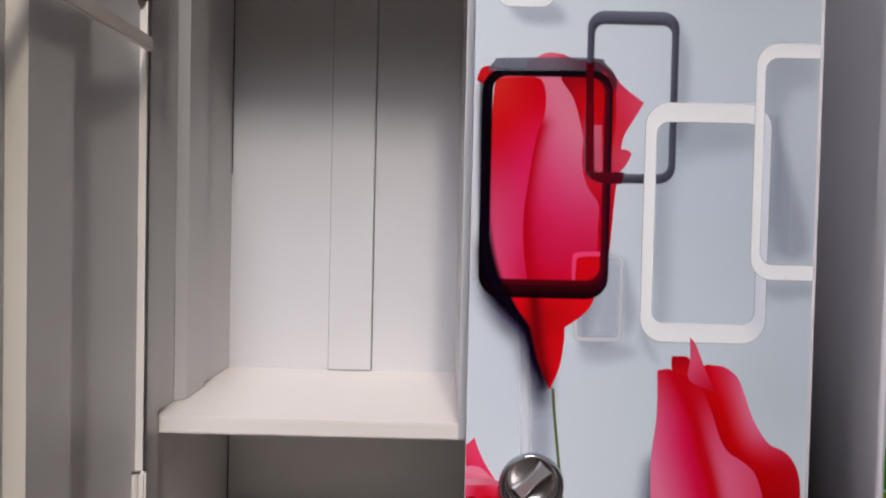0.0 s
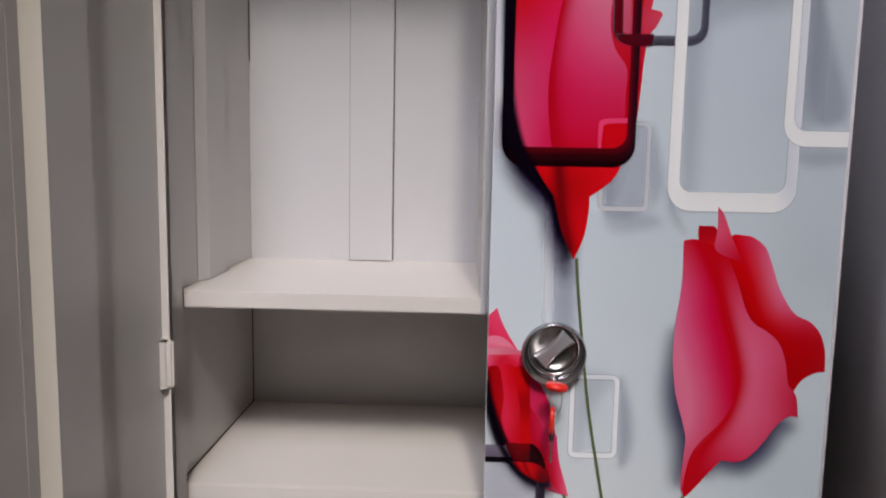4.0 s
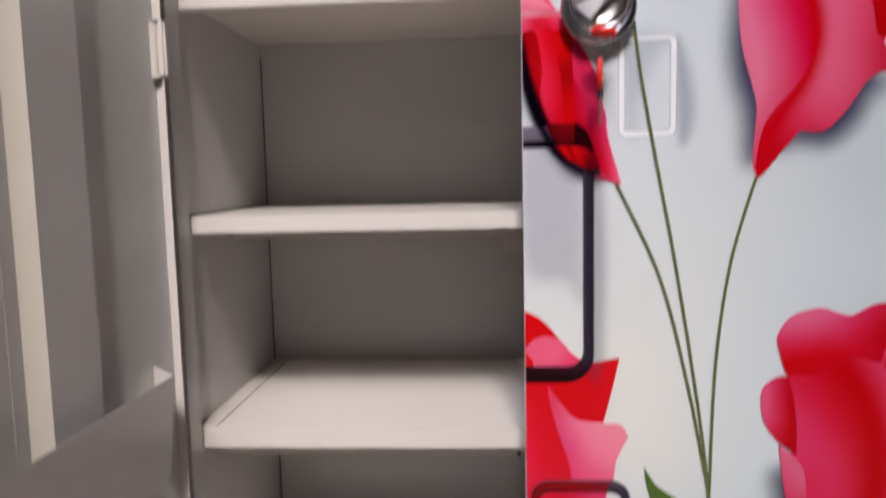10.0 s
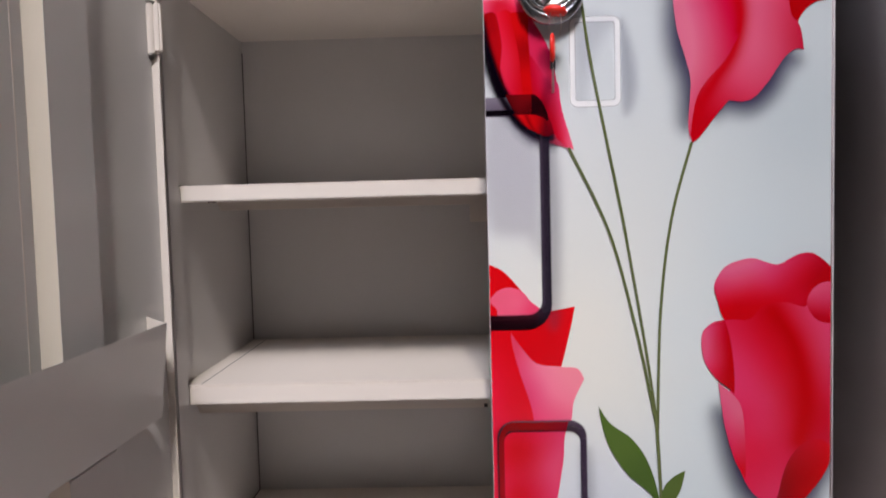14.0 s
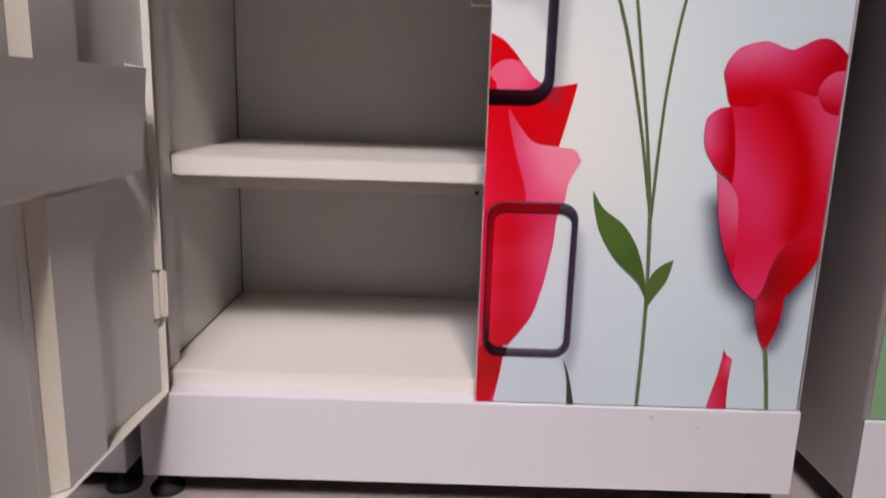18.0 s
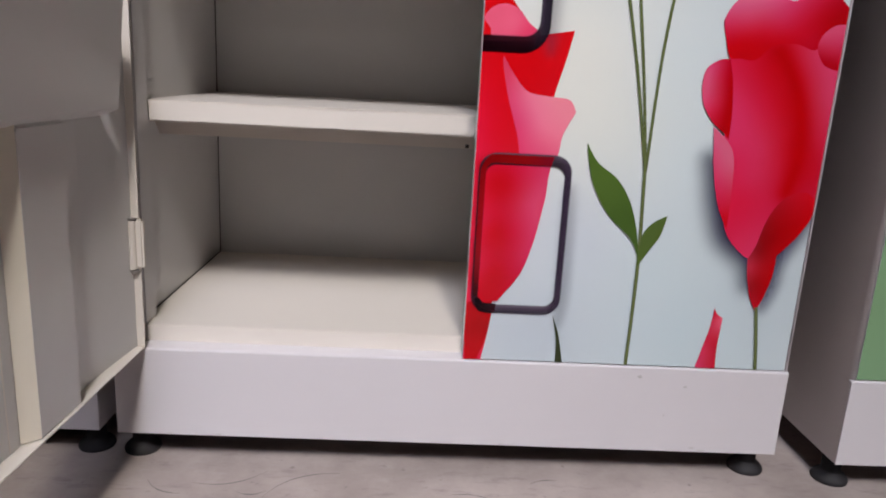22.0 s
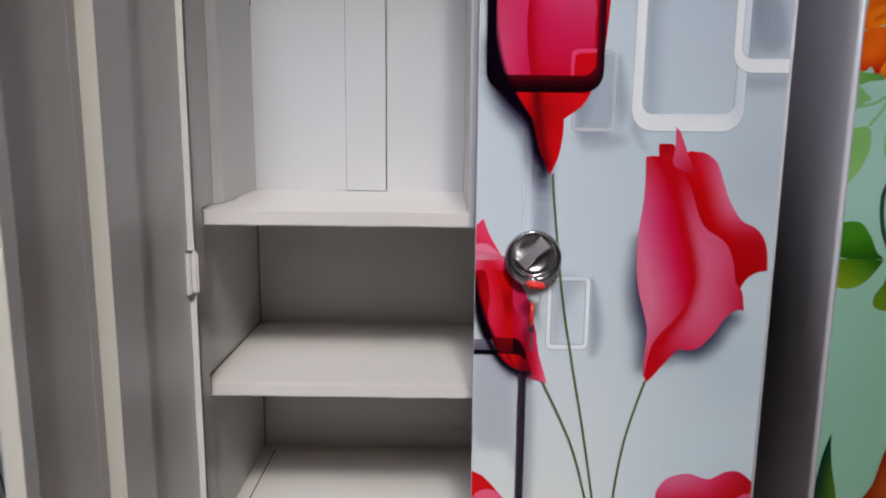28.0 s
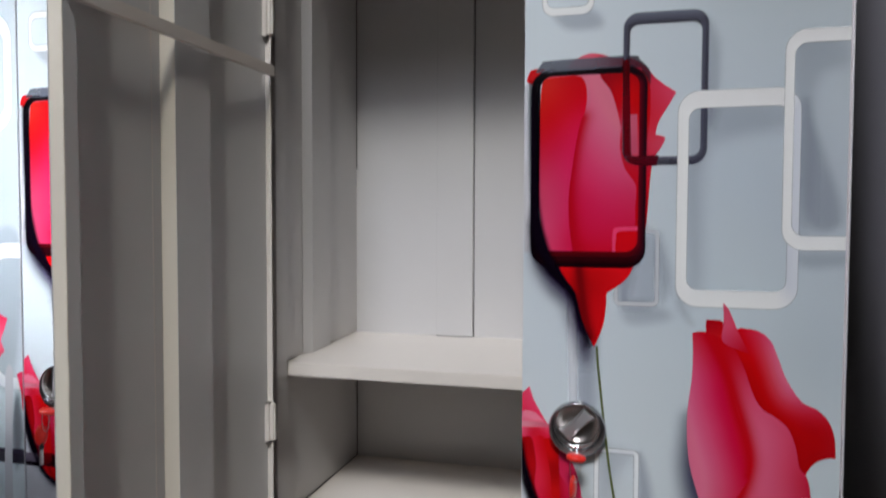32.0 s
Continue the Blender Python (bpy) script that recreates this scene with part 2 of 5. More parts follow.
def fold(profile, axis, a, b, thick=0.0012, bm=None):
    """Sheet metal folded along a profile of 2D points and drawn out along an axis ('x', 'y' or 'z') from a to b."""
    own = bmesh.new()
    n = len(profile)
    normals = []
    for i in range(n):
        p, q = Vector(profile[max(i - 1, 0)]), Vector(profile[min(i + 1, n - 1)])
        d = q - p
        normals.append(Vector((-d.y, d.x)).normalized())
    loops = []
    for s in (a, b):
        ring_ = []
        for side in (0, 1):
            for i in (range(n) if side == 0 else range(n - 1, -1, -1)):
                u, v = Vector(profile[i]) + normals[i] * thick * side
                ring_.append(own.verts.new((s, u, v) if axis == "x" else (u, s, v) if axis == "y" else (u, v, s)))
        loops.append(ring_)
    m = len(loops[0])
    for i in range(m):
        own.faces.new((loops[0][i], loops[0][(i + 1) % m], loops[1][(i + 1) % m], loops[1][i]))
    for lp in loops:
        for i in range(n - 1):
            own.faces.new((lp[i], lp[i + 1], lp[m - 2 - i], lp[m - 1 - i]))
    bmesh.ops.recalc_face_normals(own, faces=own.faces[:])
    return join(bm, own)


def lathe(profile, at, steps=48, direction="y", bm=None):
    """A turned body: (radius, height) pairs about an axis through at; heights go towards -y, or up for 'z'."""
    own = bmesh.new()
    rows = []
    for r, h in profile:
        row = []
        for k in range(steps):
            a = 2 * math.pi * k / steps
            c, s = r * math.cos(a), r * math.sin(a)
            row.append(own.verts.new((at[0] + c, at[1] - h, at[2] + s) if direction == "y" else (at[0] + c, at[1] + s, at[2] + h)))
        rows.append(row)
    for r0, r1 in zip(rows, rows[1:]):
        for k in range(steps):
            own.faces.new((r0[k], r0[(k + 1) % steps], r1[(k + 1) % steps], r1[k]))
    own.faces.new(rows[0])
    own.faces.new(rows[-1])
    bmesh.ops.recalc_face_normals(own, faces=own.faces[:])
    return join(bm, own)


def ovals(rows, at, steps=56, caps=True, bm=None):
    """A turned body whose circles may sit off the axis: rows (radius, height towards -y, rise), closed at both ends by caps."""
    own = bmesh.new()
    loops = []
    for r, h, up in rows:
        loops.append([own.verts.new((at[0] + r * math.cos(2 * math.pi * k / steps), at[1] - h, at[2] + up + r * math.sin(2 * math.pi * k / steps))) for k in range(steps)])
    for r0, r1 in zip(loops, loops[1:]):
        for k in range(steps):
            own.faces.new((r0[k], r0[(k + 1) % steps], r1[(k + 1) % steps], r1[k]))
    if caps:
        own.faces.new(loops[0])
        own.faces.new(loops[-1])
    bmesh.ops.recalc_face_normals(own, faces=own.faces[:])
    return join(bm, own)


def tube(points, radius, bm=None, steps=10):
    own = bmesh.new()
    rows = []
    for i, p in enumerate(points):
        p = Vector(p)
        d = (Vector(points[min(i + 1, len(points) - 1)]) - Vector(points[max(i - 1, 0)])).normalized()
        u = d.orthogonal().normalized()
        v = d.cross(u)
        rows.append([own.verts.new(p + (u * math.cos(2 * math.pi * k / steps) + v * math.sin(2 * math.pi * k / steps)) * radius) for k in range(steps)])
    for r0, r1 in zip(rows, rows[1:]):
        best = min(range(steps), key=lambda k: (r1[k].co - r0[0].co).length)
        r1[:] = r1[best:] + r1[:best]
        for k in range(steps):
            own.faces.new((r0[k], r0[(k + 1) % steps], r1[(k + 1) % steps], r1[k]))
    own.faces.new(rows[0])
    own.faces.new(rows[-1])
    bmesh.ops.recalc_face_normals(own, faces=own.faces[:])
    return join(bm, own)


# ---------------------------------------------------------------- the printed artwork, in millimetres on a door
from mathutils import geometry


STEP = 0.000022   # thickness of one ink layer


class Sheet:
    """Collects flat inked shapes in layers over one door."""
    x0, x1, z0, z1 = 0, 447, 187, 1930
    parent = None
    name = label = ""
    layer = 0
    verts, faces, inks = [], [], []


def flush():
    if Sheet.faces:
        me = bpy.data.meshes.new(Sheet.name)
        me.from_pydata(Sheet.verts, [], Sheet.faces)
        ink = me.color_attributes.new("ink", "FLOAT_COLOR", "POINT")
        ink.data.foreach_set("color", np.array(Sheet.inks, dtype=np.float32).ravel())
        me.materials.append(PRINT)
        ob = new(Sheet.name, me)
        ob.parent = Sheet.parent
        tagged(ob, Sheet.label)
    Sheet.verts, Sheet.faces, Sheet.inks = [], [], []


def motif(name, label):
    flush()
    Sheet.name, Sheet.label = name, label


def single(name=""):
    """Outside a flower every printed shape is a mesh of its own."""
    if Sheet.name not in ("printed_rose", "printed_flower"):
        label, keep = Sheet.label, Sheet.name
        flush()
        if name:
            Sheet.name, Sheet.label = name, ""
        return keep, label
    return Sheet.name, Sheet.label


def lay(points, faces, colours):
    Sheet.layer += 1
    y = -STEP * Sheet.layer
    n = len(Sheet.verts)
    Sheet.verts += [(x / 1000, y, z / 1000) for x, z in points]
    Sheet.inks += colours
    for f in faces:
        a, b, c = (Vector((*points[k], 0)) for k in f[:3])
        f = f if (b - a).cross(c - a).z > 0 else f[::-1]
        Sheet.faces.append([n + k for k in f])


def clipped(loop):
    for axis, limit, sign in ((0, Sheet.x0, 1), (0, Sheet.x1, -1), (1, Sheet.z0, 1), (1, Sheet.z1, -1)):
        out = []
        for p, q in zip(loop, loop[1:] + loop[:1]):
            inside, other = (p[axis] - limit) * sign >= 0, (q[axis] - limit) * sign >= 0
            if inside:
                out.append(p)
            if inside != other:
                f = (limit - p[axis]) / (q[axis] - p[axis])
                out.append((p[0] + f * (q[0] - p[0]), p[1] + f * (q[1] - p[1])))
        loop = out
        if not loop:
            break
    return loop


def curve(points, closed=True, steps=7):
    """A smooth line through the points; a third value of 1 marks a sharp corner."""
    n, out = len(points), []
    at = lambda i: Vector(points[i % n][:2]) if closed else Vector(points[min(max(i, 0), n - 1)][:2])
    for i in range(n if closed else n - 1):
        p, q = at(i), at(i + 1)
        sharp_p, sharp_q = len(points[i % n]) > 2, len(points[(i + 1) % n]) > 2
        m0 = (q - p) * 0.6 if sharp_p else (q - at(i - 1)) * 0.5
        m1 = (q - p) * 0.6 if sharp_q else (at(i + 2) - p) * 0.5
        for k in range(steps):
            t = k / steps
            h = ((2 * t - 3) * t * t + 1, ((t - 2) * t + 1) * t, (3 - 2 * t) * t * t, (t - 1) * t * t)
            v = p * h[0] + m0 * h[1] + q * h[2] + m1 * h[3]
            out.append((v.x, v.y))
    if not closed:
        out.append(tuple(at(n - 1)))
    return out


def filled(loop, gap=5.0):
    """Triangles inside a loop, with inner points so that inks can run smoothly."""
    tidy = [p for p, q in zip(loop, loop[1:] + loop[:1]) if abs(p[0] - q[0]) + abs(p[1] - q[1]) > 0.02]
    n = len(tidy)
    if n < 3:
        return [], []
    arr = np.array(tidy)
    lo, hi = arr.min(0), arr.max(0)
    inner = []
    for j in range(int((hi[1] - lo[1]) / gap) + 1):
        z = lo[1] + (j + 0.5) * gap
        for i in range(int((hi[0] - lo[0]) / gap) + 1):
            x = lo[0] + (i + 0.25 + 0.5 * (j % 2)) * gap
            near = np.hypot(arr[:, 0] - x, arr[:, 1] - z).min()
            if near < gap * 0.45:
                continue
            a, b = arr, np.roll(arr, -1, 0)
            hit = ((a[:, 1] > z) != (b[:, 1] > z)) & (x < (b[:, 0] - a[:, 0]) * (z - a[:, 1]) / (b[:, 1] - a[:, 1] + 1e-12) + a[:, 0])
            if hit.sum() % 2:
                inner.append((x, z))
    co, _, tris, *_ = geometry.delaunay_2d_cdt([Vector(p) for p in tidy + inner], [], [list(range(n))], 1, 1e-4)
    return [(v.x, v.y) for v in co], [list(t) for t in tris]


def blended(seeds, p, soft):
    """Inks at the points p that run evenly, as an airbrush lays them, through the seeds (x, z, r, g, b)."""
    at, tints = seeds[:, :2], seeds[:, 2:]
    if len(at) < 4:
        w = 1 / (((p[:, None] - at[None]) ** 2).sum(-1) + soft * soft)
        out = (w[..., None] * tints[None]).sum(1) / w.sum(1)[:, None]
    else:
        scale = np.ptp(at, 0).max()
        bend = lambda a, b: (lambda r2: 0.5 * r2 * np.log(r2 + 1e-9))((((a[:, None] - b[None]) / scale) ** 2).sum(-1))
        n = len(at)
        flat = np.hstack([np.ones((n, 1)), (at - at.mean(0)) / scale])
        big = np.block([[bend(at, at) + np.eye(n) * 0.02, flat], [flat.T, np.eye(3) * -1e-6]])
        k = np.linalg.solve(big, np.vstack([tints, np.zeros((3, 3))]))
        out = bend(p, at) @ k[:n] + np.hstack([np.ones((len(p), 1)), (p - at.mean(0)) / scale]) @ k[n:]
        out = np.clip(out, tints.min(0), tints.max(0))
    out[:, 1:] *= np.where(out[:, :1] > out[:, 1:2] + 50, 0.86, 1.0)
    return np.array([srgb(*c) for c in out])


def petal(outline, seeds, soft=18, creases=(), alpha=1.0):
    """A petal or leaf whose colour runs between the seeds (x, z, r, g, b), with creases (line, reach, colour) drawn softly into it."""
    single()
    points, tris = filled(clipped(curve(outline)), 2.4 if any(w < 7 for _, w, _ in creases) else 4.0)
    if not tris:
        return
    p = np.array(points)
    mixed = blended(np.array(seeds, float), p, soft)
    for line, width, tint in creases:
        q = np.array(curve([tuple(v) for v in line], closed=False, steps=36), float)
        near = np.sqrt(((p[:, None] - q[None]) ** 2).sum(-1)).min(1)
        f = np.exp(-((near / width) ** 2))[:, None]
        mixed = mixed * (1 - f) + np.array(srgb(*tint)) * f
    lay(points, tris, [(*c, alpha) for c in mixed])


def rounded(x0, x1, z0, z1, r, steps=8):
    out = []
    for cx, cz, a0 in ((x1 - r, z1 - r, 0), (x0 + r, z1 - r, 90), (x0 + r, z0 + r, 180), (x1 - r, z0 + r, 270)):
        for k in range(steps + 1):
            a = radians(a0 + 90 * k / steps)
            out.append((cx + r * math.cos(a), cz + r * math.sin(a)))
    return out


def ring(rect, bands, r, outer, inner, split=0.5, alpha=1.0, soft=1.8):
    """A printed frame with a rounded look and soft edges: bands (left, top, right, bottom) and tints (top, left, right, bottom) for its outer and inner face."""
    single()
    x0, x1, z0, z1 = rect
    wl, wt, wr, wb = bands

    def line(f, grow=0.0):
        a, b, c, d = wl * f - grow, wt * f - grow, wr * f - grow, wb * f - grow
        return rounded(x0 + a, x1 - c, z0 + d, z1 - b, max(r - min(a, b), 4))

    h = soft / 2
    loops = [(line(0, h), (1, 0), 0.0), (line(0, -h), (1, 0), alpha), (line(split), (0.5, 0.5), alpha), (line(1, h), (0, 1), alpha), (line(1, -h), (0, 1), 0.0)]
    n = len(loops[0][0])
    turn = [radians(90 * (i // 9) + 90 * (i % 9) / 8) for i in range(n)]

    def tint(share, a, cover):
        c, s = math.cos(a), math.sin(a)
        w = (max(s, 0) ** 2, max(-c, 0) ** 2, max(c, 0) ** 2, max(-s, 0) ** 2)
        return (*srgb(*(sum((f[k] * share[0] + g[k] * share[1]) * v for f, g, v in zip(outer, inner, w)) for k in range(3))), cover)

    y = -STEP * (Sheet.layer + 1)
    for (a, share_a, cover_a), (b, share_b, cover_b) in zip(loops, loops[1:]):
        for i in range(n):
            j = (i + 1) % n
            cut = clipped([a[i], a[j], b[j], b[i]])
            if len(cut) < 3:
                continue
            k = len(Sheet.verts)
            for p in cut:
                gaps = [math.dist(p, q) for q in (a[i], a[j], b[j], b[i])]
                near = gaps.index(min(gaps))
                Sheet.verts.append((p[0] / 1000, y, p[1] / 1000))
                Sheet.inks.append(tint(share_a if near < 2 else share_b, turn[j if near in (1, 2) else i], cover_a if near < 2 else cover_b))
            face = [k + m for m in range(len(cut))]
            u, v, w = (Vector((*cut[m], 0)) for m in (0, 1, 2))
            Sheet.faces.append(face if (v - u).cross(w - u).z > 0 else face[::-1])
    Sheet.layer += 1


def shade(points, feather, strength, tint):
    """A softly edged printed tone of the artwork (an airbrushed patch)."""
    keep, label = single("printed_tone")
    loop = curve([tuple(p) for p in points], steps=5)
    area = sum(p[0] * q[1] - q[0] * p[1] for p, q in zip(loop, loop[1:] + loop[:1]))
    loop = loop if area > 0 else loop[::-1]
    reach = feather * 1.5
    wide = []
    n = len(loop)
    for i in range(n):
        p, q = Vector(loop[i - 1]), Vector(loop[(i + 1) % n])
        d = (q - p).normalized()
        v = Vector(loop[i]) + Vector((d.y, -d.x)) * reach
        wide.append((v.x, v.y))
    arr = np.array(loop)
    gap = max(3.0, min(feather * 0.3, 6.0))
    lo, hi = np.array(wide).min(0) - 1, np.array(wide).max(0) + 1
    lo, hi = np.maximum(lo, (Sheet.x0, Sheet.z0)), np.minimum(hi, (Sheet.x1, Sheet.z1))
    nx, nz = int((hi[0] - lo[0]) / gap) + 2, int((hi[1] - lo[1]) / gap) + 2
    if nx < 2 or nz < 2 or hi[0] <= lo[0] or hi[1] <= lo[1]:
        Sheet.name, Sheet.label = keep, label
        return
    xs, zs = np.linspace(lo[0], hi[0], nx), np.linspace(lo[1], hi[1], nz)
    px, pz = np.meshgrid(xs, zs)
    px, pz = px.ravel(), pz.ravel()
    a, b = arr, np.roll(arr, -1, 0)
    e = b - a
    rel = np.stack([px[:, None] - a[None, :, 0], pz[:, None] - a[None, :, 1]], -1)
    f = ((rel * e).sum(-1) / ((e * e).sum(-1) + 1e-9)).clip(0, 1)
    dist = np.sqrt(((rel - f[..., None] * e) ** 2).sum(-1)).min(1)
    hit = ((a[None, :, 1] > pz[:, None]) != (b[None, :, 1] > pz[:, None])) & (px[:, None] < (b[:, 0] - a[:, 0]) * (pz[:, None] - a[:, 1]) / (b[:, 1] - a[:, 1] + 1e-12) + a[:, 0])
    signed = np.where(hit.sum(1) % 2 == 1, -dist, dist)
    f = ((feather - signed) / (2 * feather)).clip(0, 1)
    alpha = strength * f * f * (3 - 2 * f)
    faces = []
    for j in range(nz - 1):
        for i in range(nx - 1):
            k = j * nx + i
            if alpha[[k, k + 1, k + nx, k + nx + 1]].max() > 0.002:
                faces.append([k, k + 1, k + nx + 1, k + nx])
    c = srgb(*tint)
    used = sorted({k for f in faces for k in f})
    back = {k: i for i, k in enumerate(used)}
    if faces:
        lay([(px[k], pz[k]) for k in used], [[back[k] for k in f] for f in faces], [(*c, float(alpha[k])) for k in used])
    if Sheet.name == "printed_tone":
        flush()
        Sheet.name, Sheet.label = keep, label


def stem(points, width, tint):
    single()
    line = curve([tuple(p) for p in points], closed=False, steps=8)
    left, right = [], []
    for i, p in enumerate(line):
        d = (Vector(line[min(i + 1, len(line) - 1)]) - Vector(line[max(i - 1, 0)])).normalized()
        w = width / 2
        left.append((p[0] - d.y * w, p[1] + d.x * w))
        right.append((p[0] + d.y * w, p[1] - d.x * w))
    keep_in = lambda q: (min(max(q[0], Sheet.x0 + 0.2), Sheet.x1 - 0.2), min(max(q[1], Sheet.z0 + 0.6), Sheet.z1 - 0.6))
    left, line, right = [keep_in(q) for q in left], [keep_in(q) for q in line], [keep_in(q) for q in right]
    n = len(line)
    points, faces, inks = [], [], []
    for i in range(n):
        points += [left[i], line[i], right[i]]
        inks += [(*srgb(*(v * 0.8 for v in tint)), 1.0), (*srgb(*(min(255, v * 1.22) for v in tint)), 1.0), (*srgb(*(v * 0.9 for v in tint)), 1.0)]
    for i in range(n - 1):
        for s in (0, 1):
            faces.append([3 * i + s, 3 * i + s + 1, 3 * i + s + 4, 3 * i + s + 3])
    keep = [f for f in faces if all(Sheet.x0 <= points[k][0] <= Sheet.x1 and Sheet.z0 <= points[k][1] <= Sheet.z1 for k in f)]
    lay(points, keep, inks)


def ground_print(name, label, parent, x0, x1, seeds, mat_soft=3500):
    """The printed ground of a door: a fine sheet whose tints drift slowly."""
    Sheet.parent, Sheet.x0, Sheet.x1, Sheet.layer = parent, x0, x1, 0
    motif(name, label)
    nx, nz = 24, 90
    xs, zs = np.linspace(x0, x1, nx), np.linspace(Sheet.z0, Sheet.z1, nz)
    points = [(x, z) for z in zs for x in xs]
    at, inks = np.array([s[:2] for s in seeds], float), np.array([srgb(*s[2:]) for s in seeds])
    d2 = ((np.array(points)[:, None] - at[None]) ** 2).sum(-1)
    w = 1 / (d2 + mat_soft)
    mixed = (w[..., None] * inks[None]).sum(1) / w.sum(1)[:, None]
    faces = [[j * nx + i, j * nx + i + 1, (j + 1) * nx + i + 1, (j + 1) * nx + i] for j in range(nz - 1) for i in range(nx - 1)]
    lay(points, faces, [(*c, 1.0) for c in mixed])
    Sheet.layer += 3


# ---------------------------------------------------------------- the room
FLOOR = 0.017   # the trodden floor lies a little above the datum


def room():
    X0, X1, Y0, Y1, H = -6.1, 6.2, -9.0, 0.62, 6.8
    tagged(part("floor", box(X0, X1, Y0, Y1, -0.12, FLOOR, 0), CEMENT), "worn pinkish grey stone floor with scratches", "floor", kind="structure")
    for k, (x, y, turn, size) in enumerate(((-0.30, -0.05, 20, 0.05), (-0.22, -0.035, 35, 0.06), (-0.27, -0.075, 5, 0.02), (0.02, -0.06, -10, 0.03), (0.12, -0.02, 15, 0.02), (0.20, -0.09, 60, 0.03), (-0.39, -0.07, -30, 0.03), (0.34, -0.12, 10, 0.05))):
        rng = random.Random(k)
        bend = rng.uniform(-0.5, 0.5)
        pts = [(x + size * (s * math.cos(radians(turn)) - bend * s * s * math.sin(radians(turn))), y + size * (s * math.sin(radians(turn)) + bend * s * s * math.cos(radians(turn))), 0.0) for s in np.linspace(-1, 1, 9)]
        bm = bmesh.new()
        rows = []
        for i, p in enumerate(pts):
            w = 0.0011 * math.sin(math.pi * (i + 0.6) / 9.2) * rng.uniform(0.6, 1.4)
            rows.append([bm.verts.new((p[0], p[1] - w, FLOOR + 0.0003)), bm.verts.new((p[0], p[1] + w, FLOOR + 0.0003))])
        for r0, r1 in zip(rows, rows[1:]):
            bm.faces.new((r0[0], r1[0], r1[1], r0[1]))
        part("scuff", bm, GREY_MARK, bpy.data.objects["floor"])
    tagged(part("ceiling", box(X0, X1, Y0, Y1, H, H + 0.12, 0), CEILPAINT), "whitewashed hall ceiling", "ceiling", kind="structure")
    tagged(part("wall_back", box(X0, X1, Y1, Y1 + 0.2, 0, H, 0), PLASTER), "plain plaster wall behind the cupboards", "wall", kind="structure")
    tagged(part("wall_front", box(X0, X1, Y0 - 0.2, Y0, 0, H, 0), PLASTER), "plain plaster wall", "wall", kind="structure")
    tagged(part("wall_east", box(X1, X1 + 0.2, Y0, Y1, 0, H, 0), PLASTER), "plain plaster wall", "wall", kind="structure")
    # opening added round the west fill light
    bm = box(X0 - 0.2, X0, Y0, -8.3, 0, H, 0)
    box(X0 - 0.2, X0, -3.6, Y1, 0, H, 0, bm)
    box(X0 - 0.2, X0, -8.3, -3.6, 3.75, H, 0, bm)
    tagged(part("wall_west", bm, PLASTER), "plaster wall with an added opening for the fill light", "wall", kind="structure")
    # added wall, out of view: shades the lower doors of the left cupboard
    tagged(part("wall_partition", box(-3.4, -0.45, -1.05, -0.95, 0, 2.03, 0.004), PLASTER), "added wall out of view that shades the left cupboard", "wall", kind="structure")
    tagged(part("ground_outside", box(X0 - 30, X0 - 0.2, -30, 25, -0.14, -0.02, 0), CEMENT), "pale paved ground outside the added opening", "ground", kind="structure")


room()


def floodlight(eye, target, half, tall, label):
    """A lamp housing round an area lamp, hung from the ceiling."""
    ob = thing("floodlight", label, "lamp", "hall floodlights", at=look(eye, target))
    h, e, v, f = half + 0.012, half + 0.06, tall + 0.012, tall + 0.06
    bm = box(-e, e, -f, -v, 0.004, 0.12)
    for bar in ((-e, e, v, f), (-e, -h, -v, v), (h, e, -v, v)):
        box(*bar, 0.004, 0.12, bm=bm)
    part("lamp_housing", bm, GUNMETAL, ob)
    part("lamp_backing", box(-h, h, -v, v, 0.02, 0.12), GUNMETAL, ob)
    back = ob.matrix_world.inverted()
    part("lamp_bracket", tube([back @ Vector((eye.x, eye.y - 0.05, eye.z + 0.06)), back @ Vector((eye.x, eye.y - 0.05, 6.8))], 0.02), GUNMETAL, ob)


floodlight(WARM, (-0.52, 0.1, 0.66), 0.25, 0.5, "tall warm floodlight under the ceiling")
floodlight(COOL, (-0.58, 0.1, 0.80), 0.45, 1.3, "wide cool panel light under the ceiling")
# housing round the added side lamp
floodlight(SIDE_FILL, (-1.15, 0.0, 1.35), 0.25, 0.25, "small square lamp added to brighten the left cupboard")


# ---------------------------------------------------------------- the cupboards
XL, XR, TOP = -0.466, 0.4515, 1.98   # outer sides and height
DOOR_Z0, DOOR_Z1 = 0.187, 1.93


def foot(parent, x, y):
    prof = [(0.0135, 0.052), (0.0135, 0.017), (0.0155, 0.0145), (0.0205, 0.0105), (0.0242, 0.006), (0.0250, 0.003), (0.0242, 0.0)]
    return part("levelling_foot", lathe([(r, h) for r, h in prof][::-1], (x, y, FLOOR), 28, "z"), RUBBER, parent, "black rubber levelling foot", smooth=True)


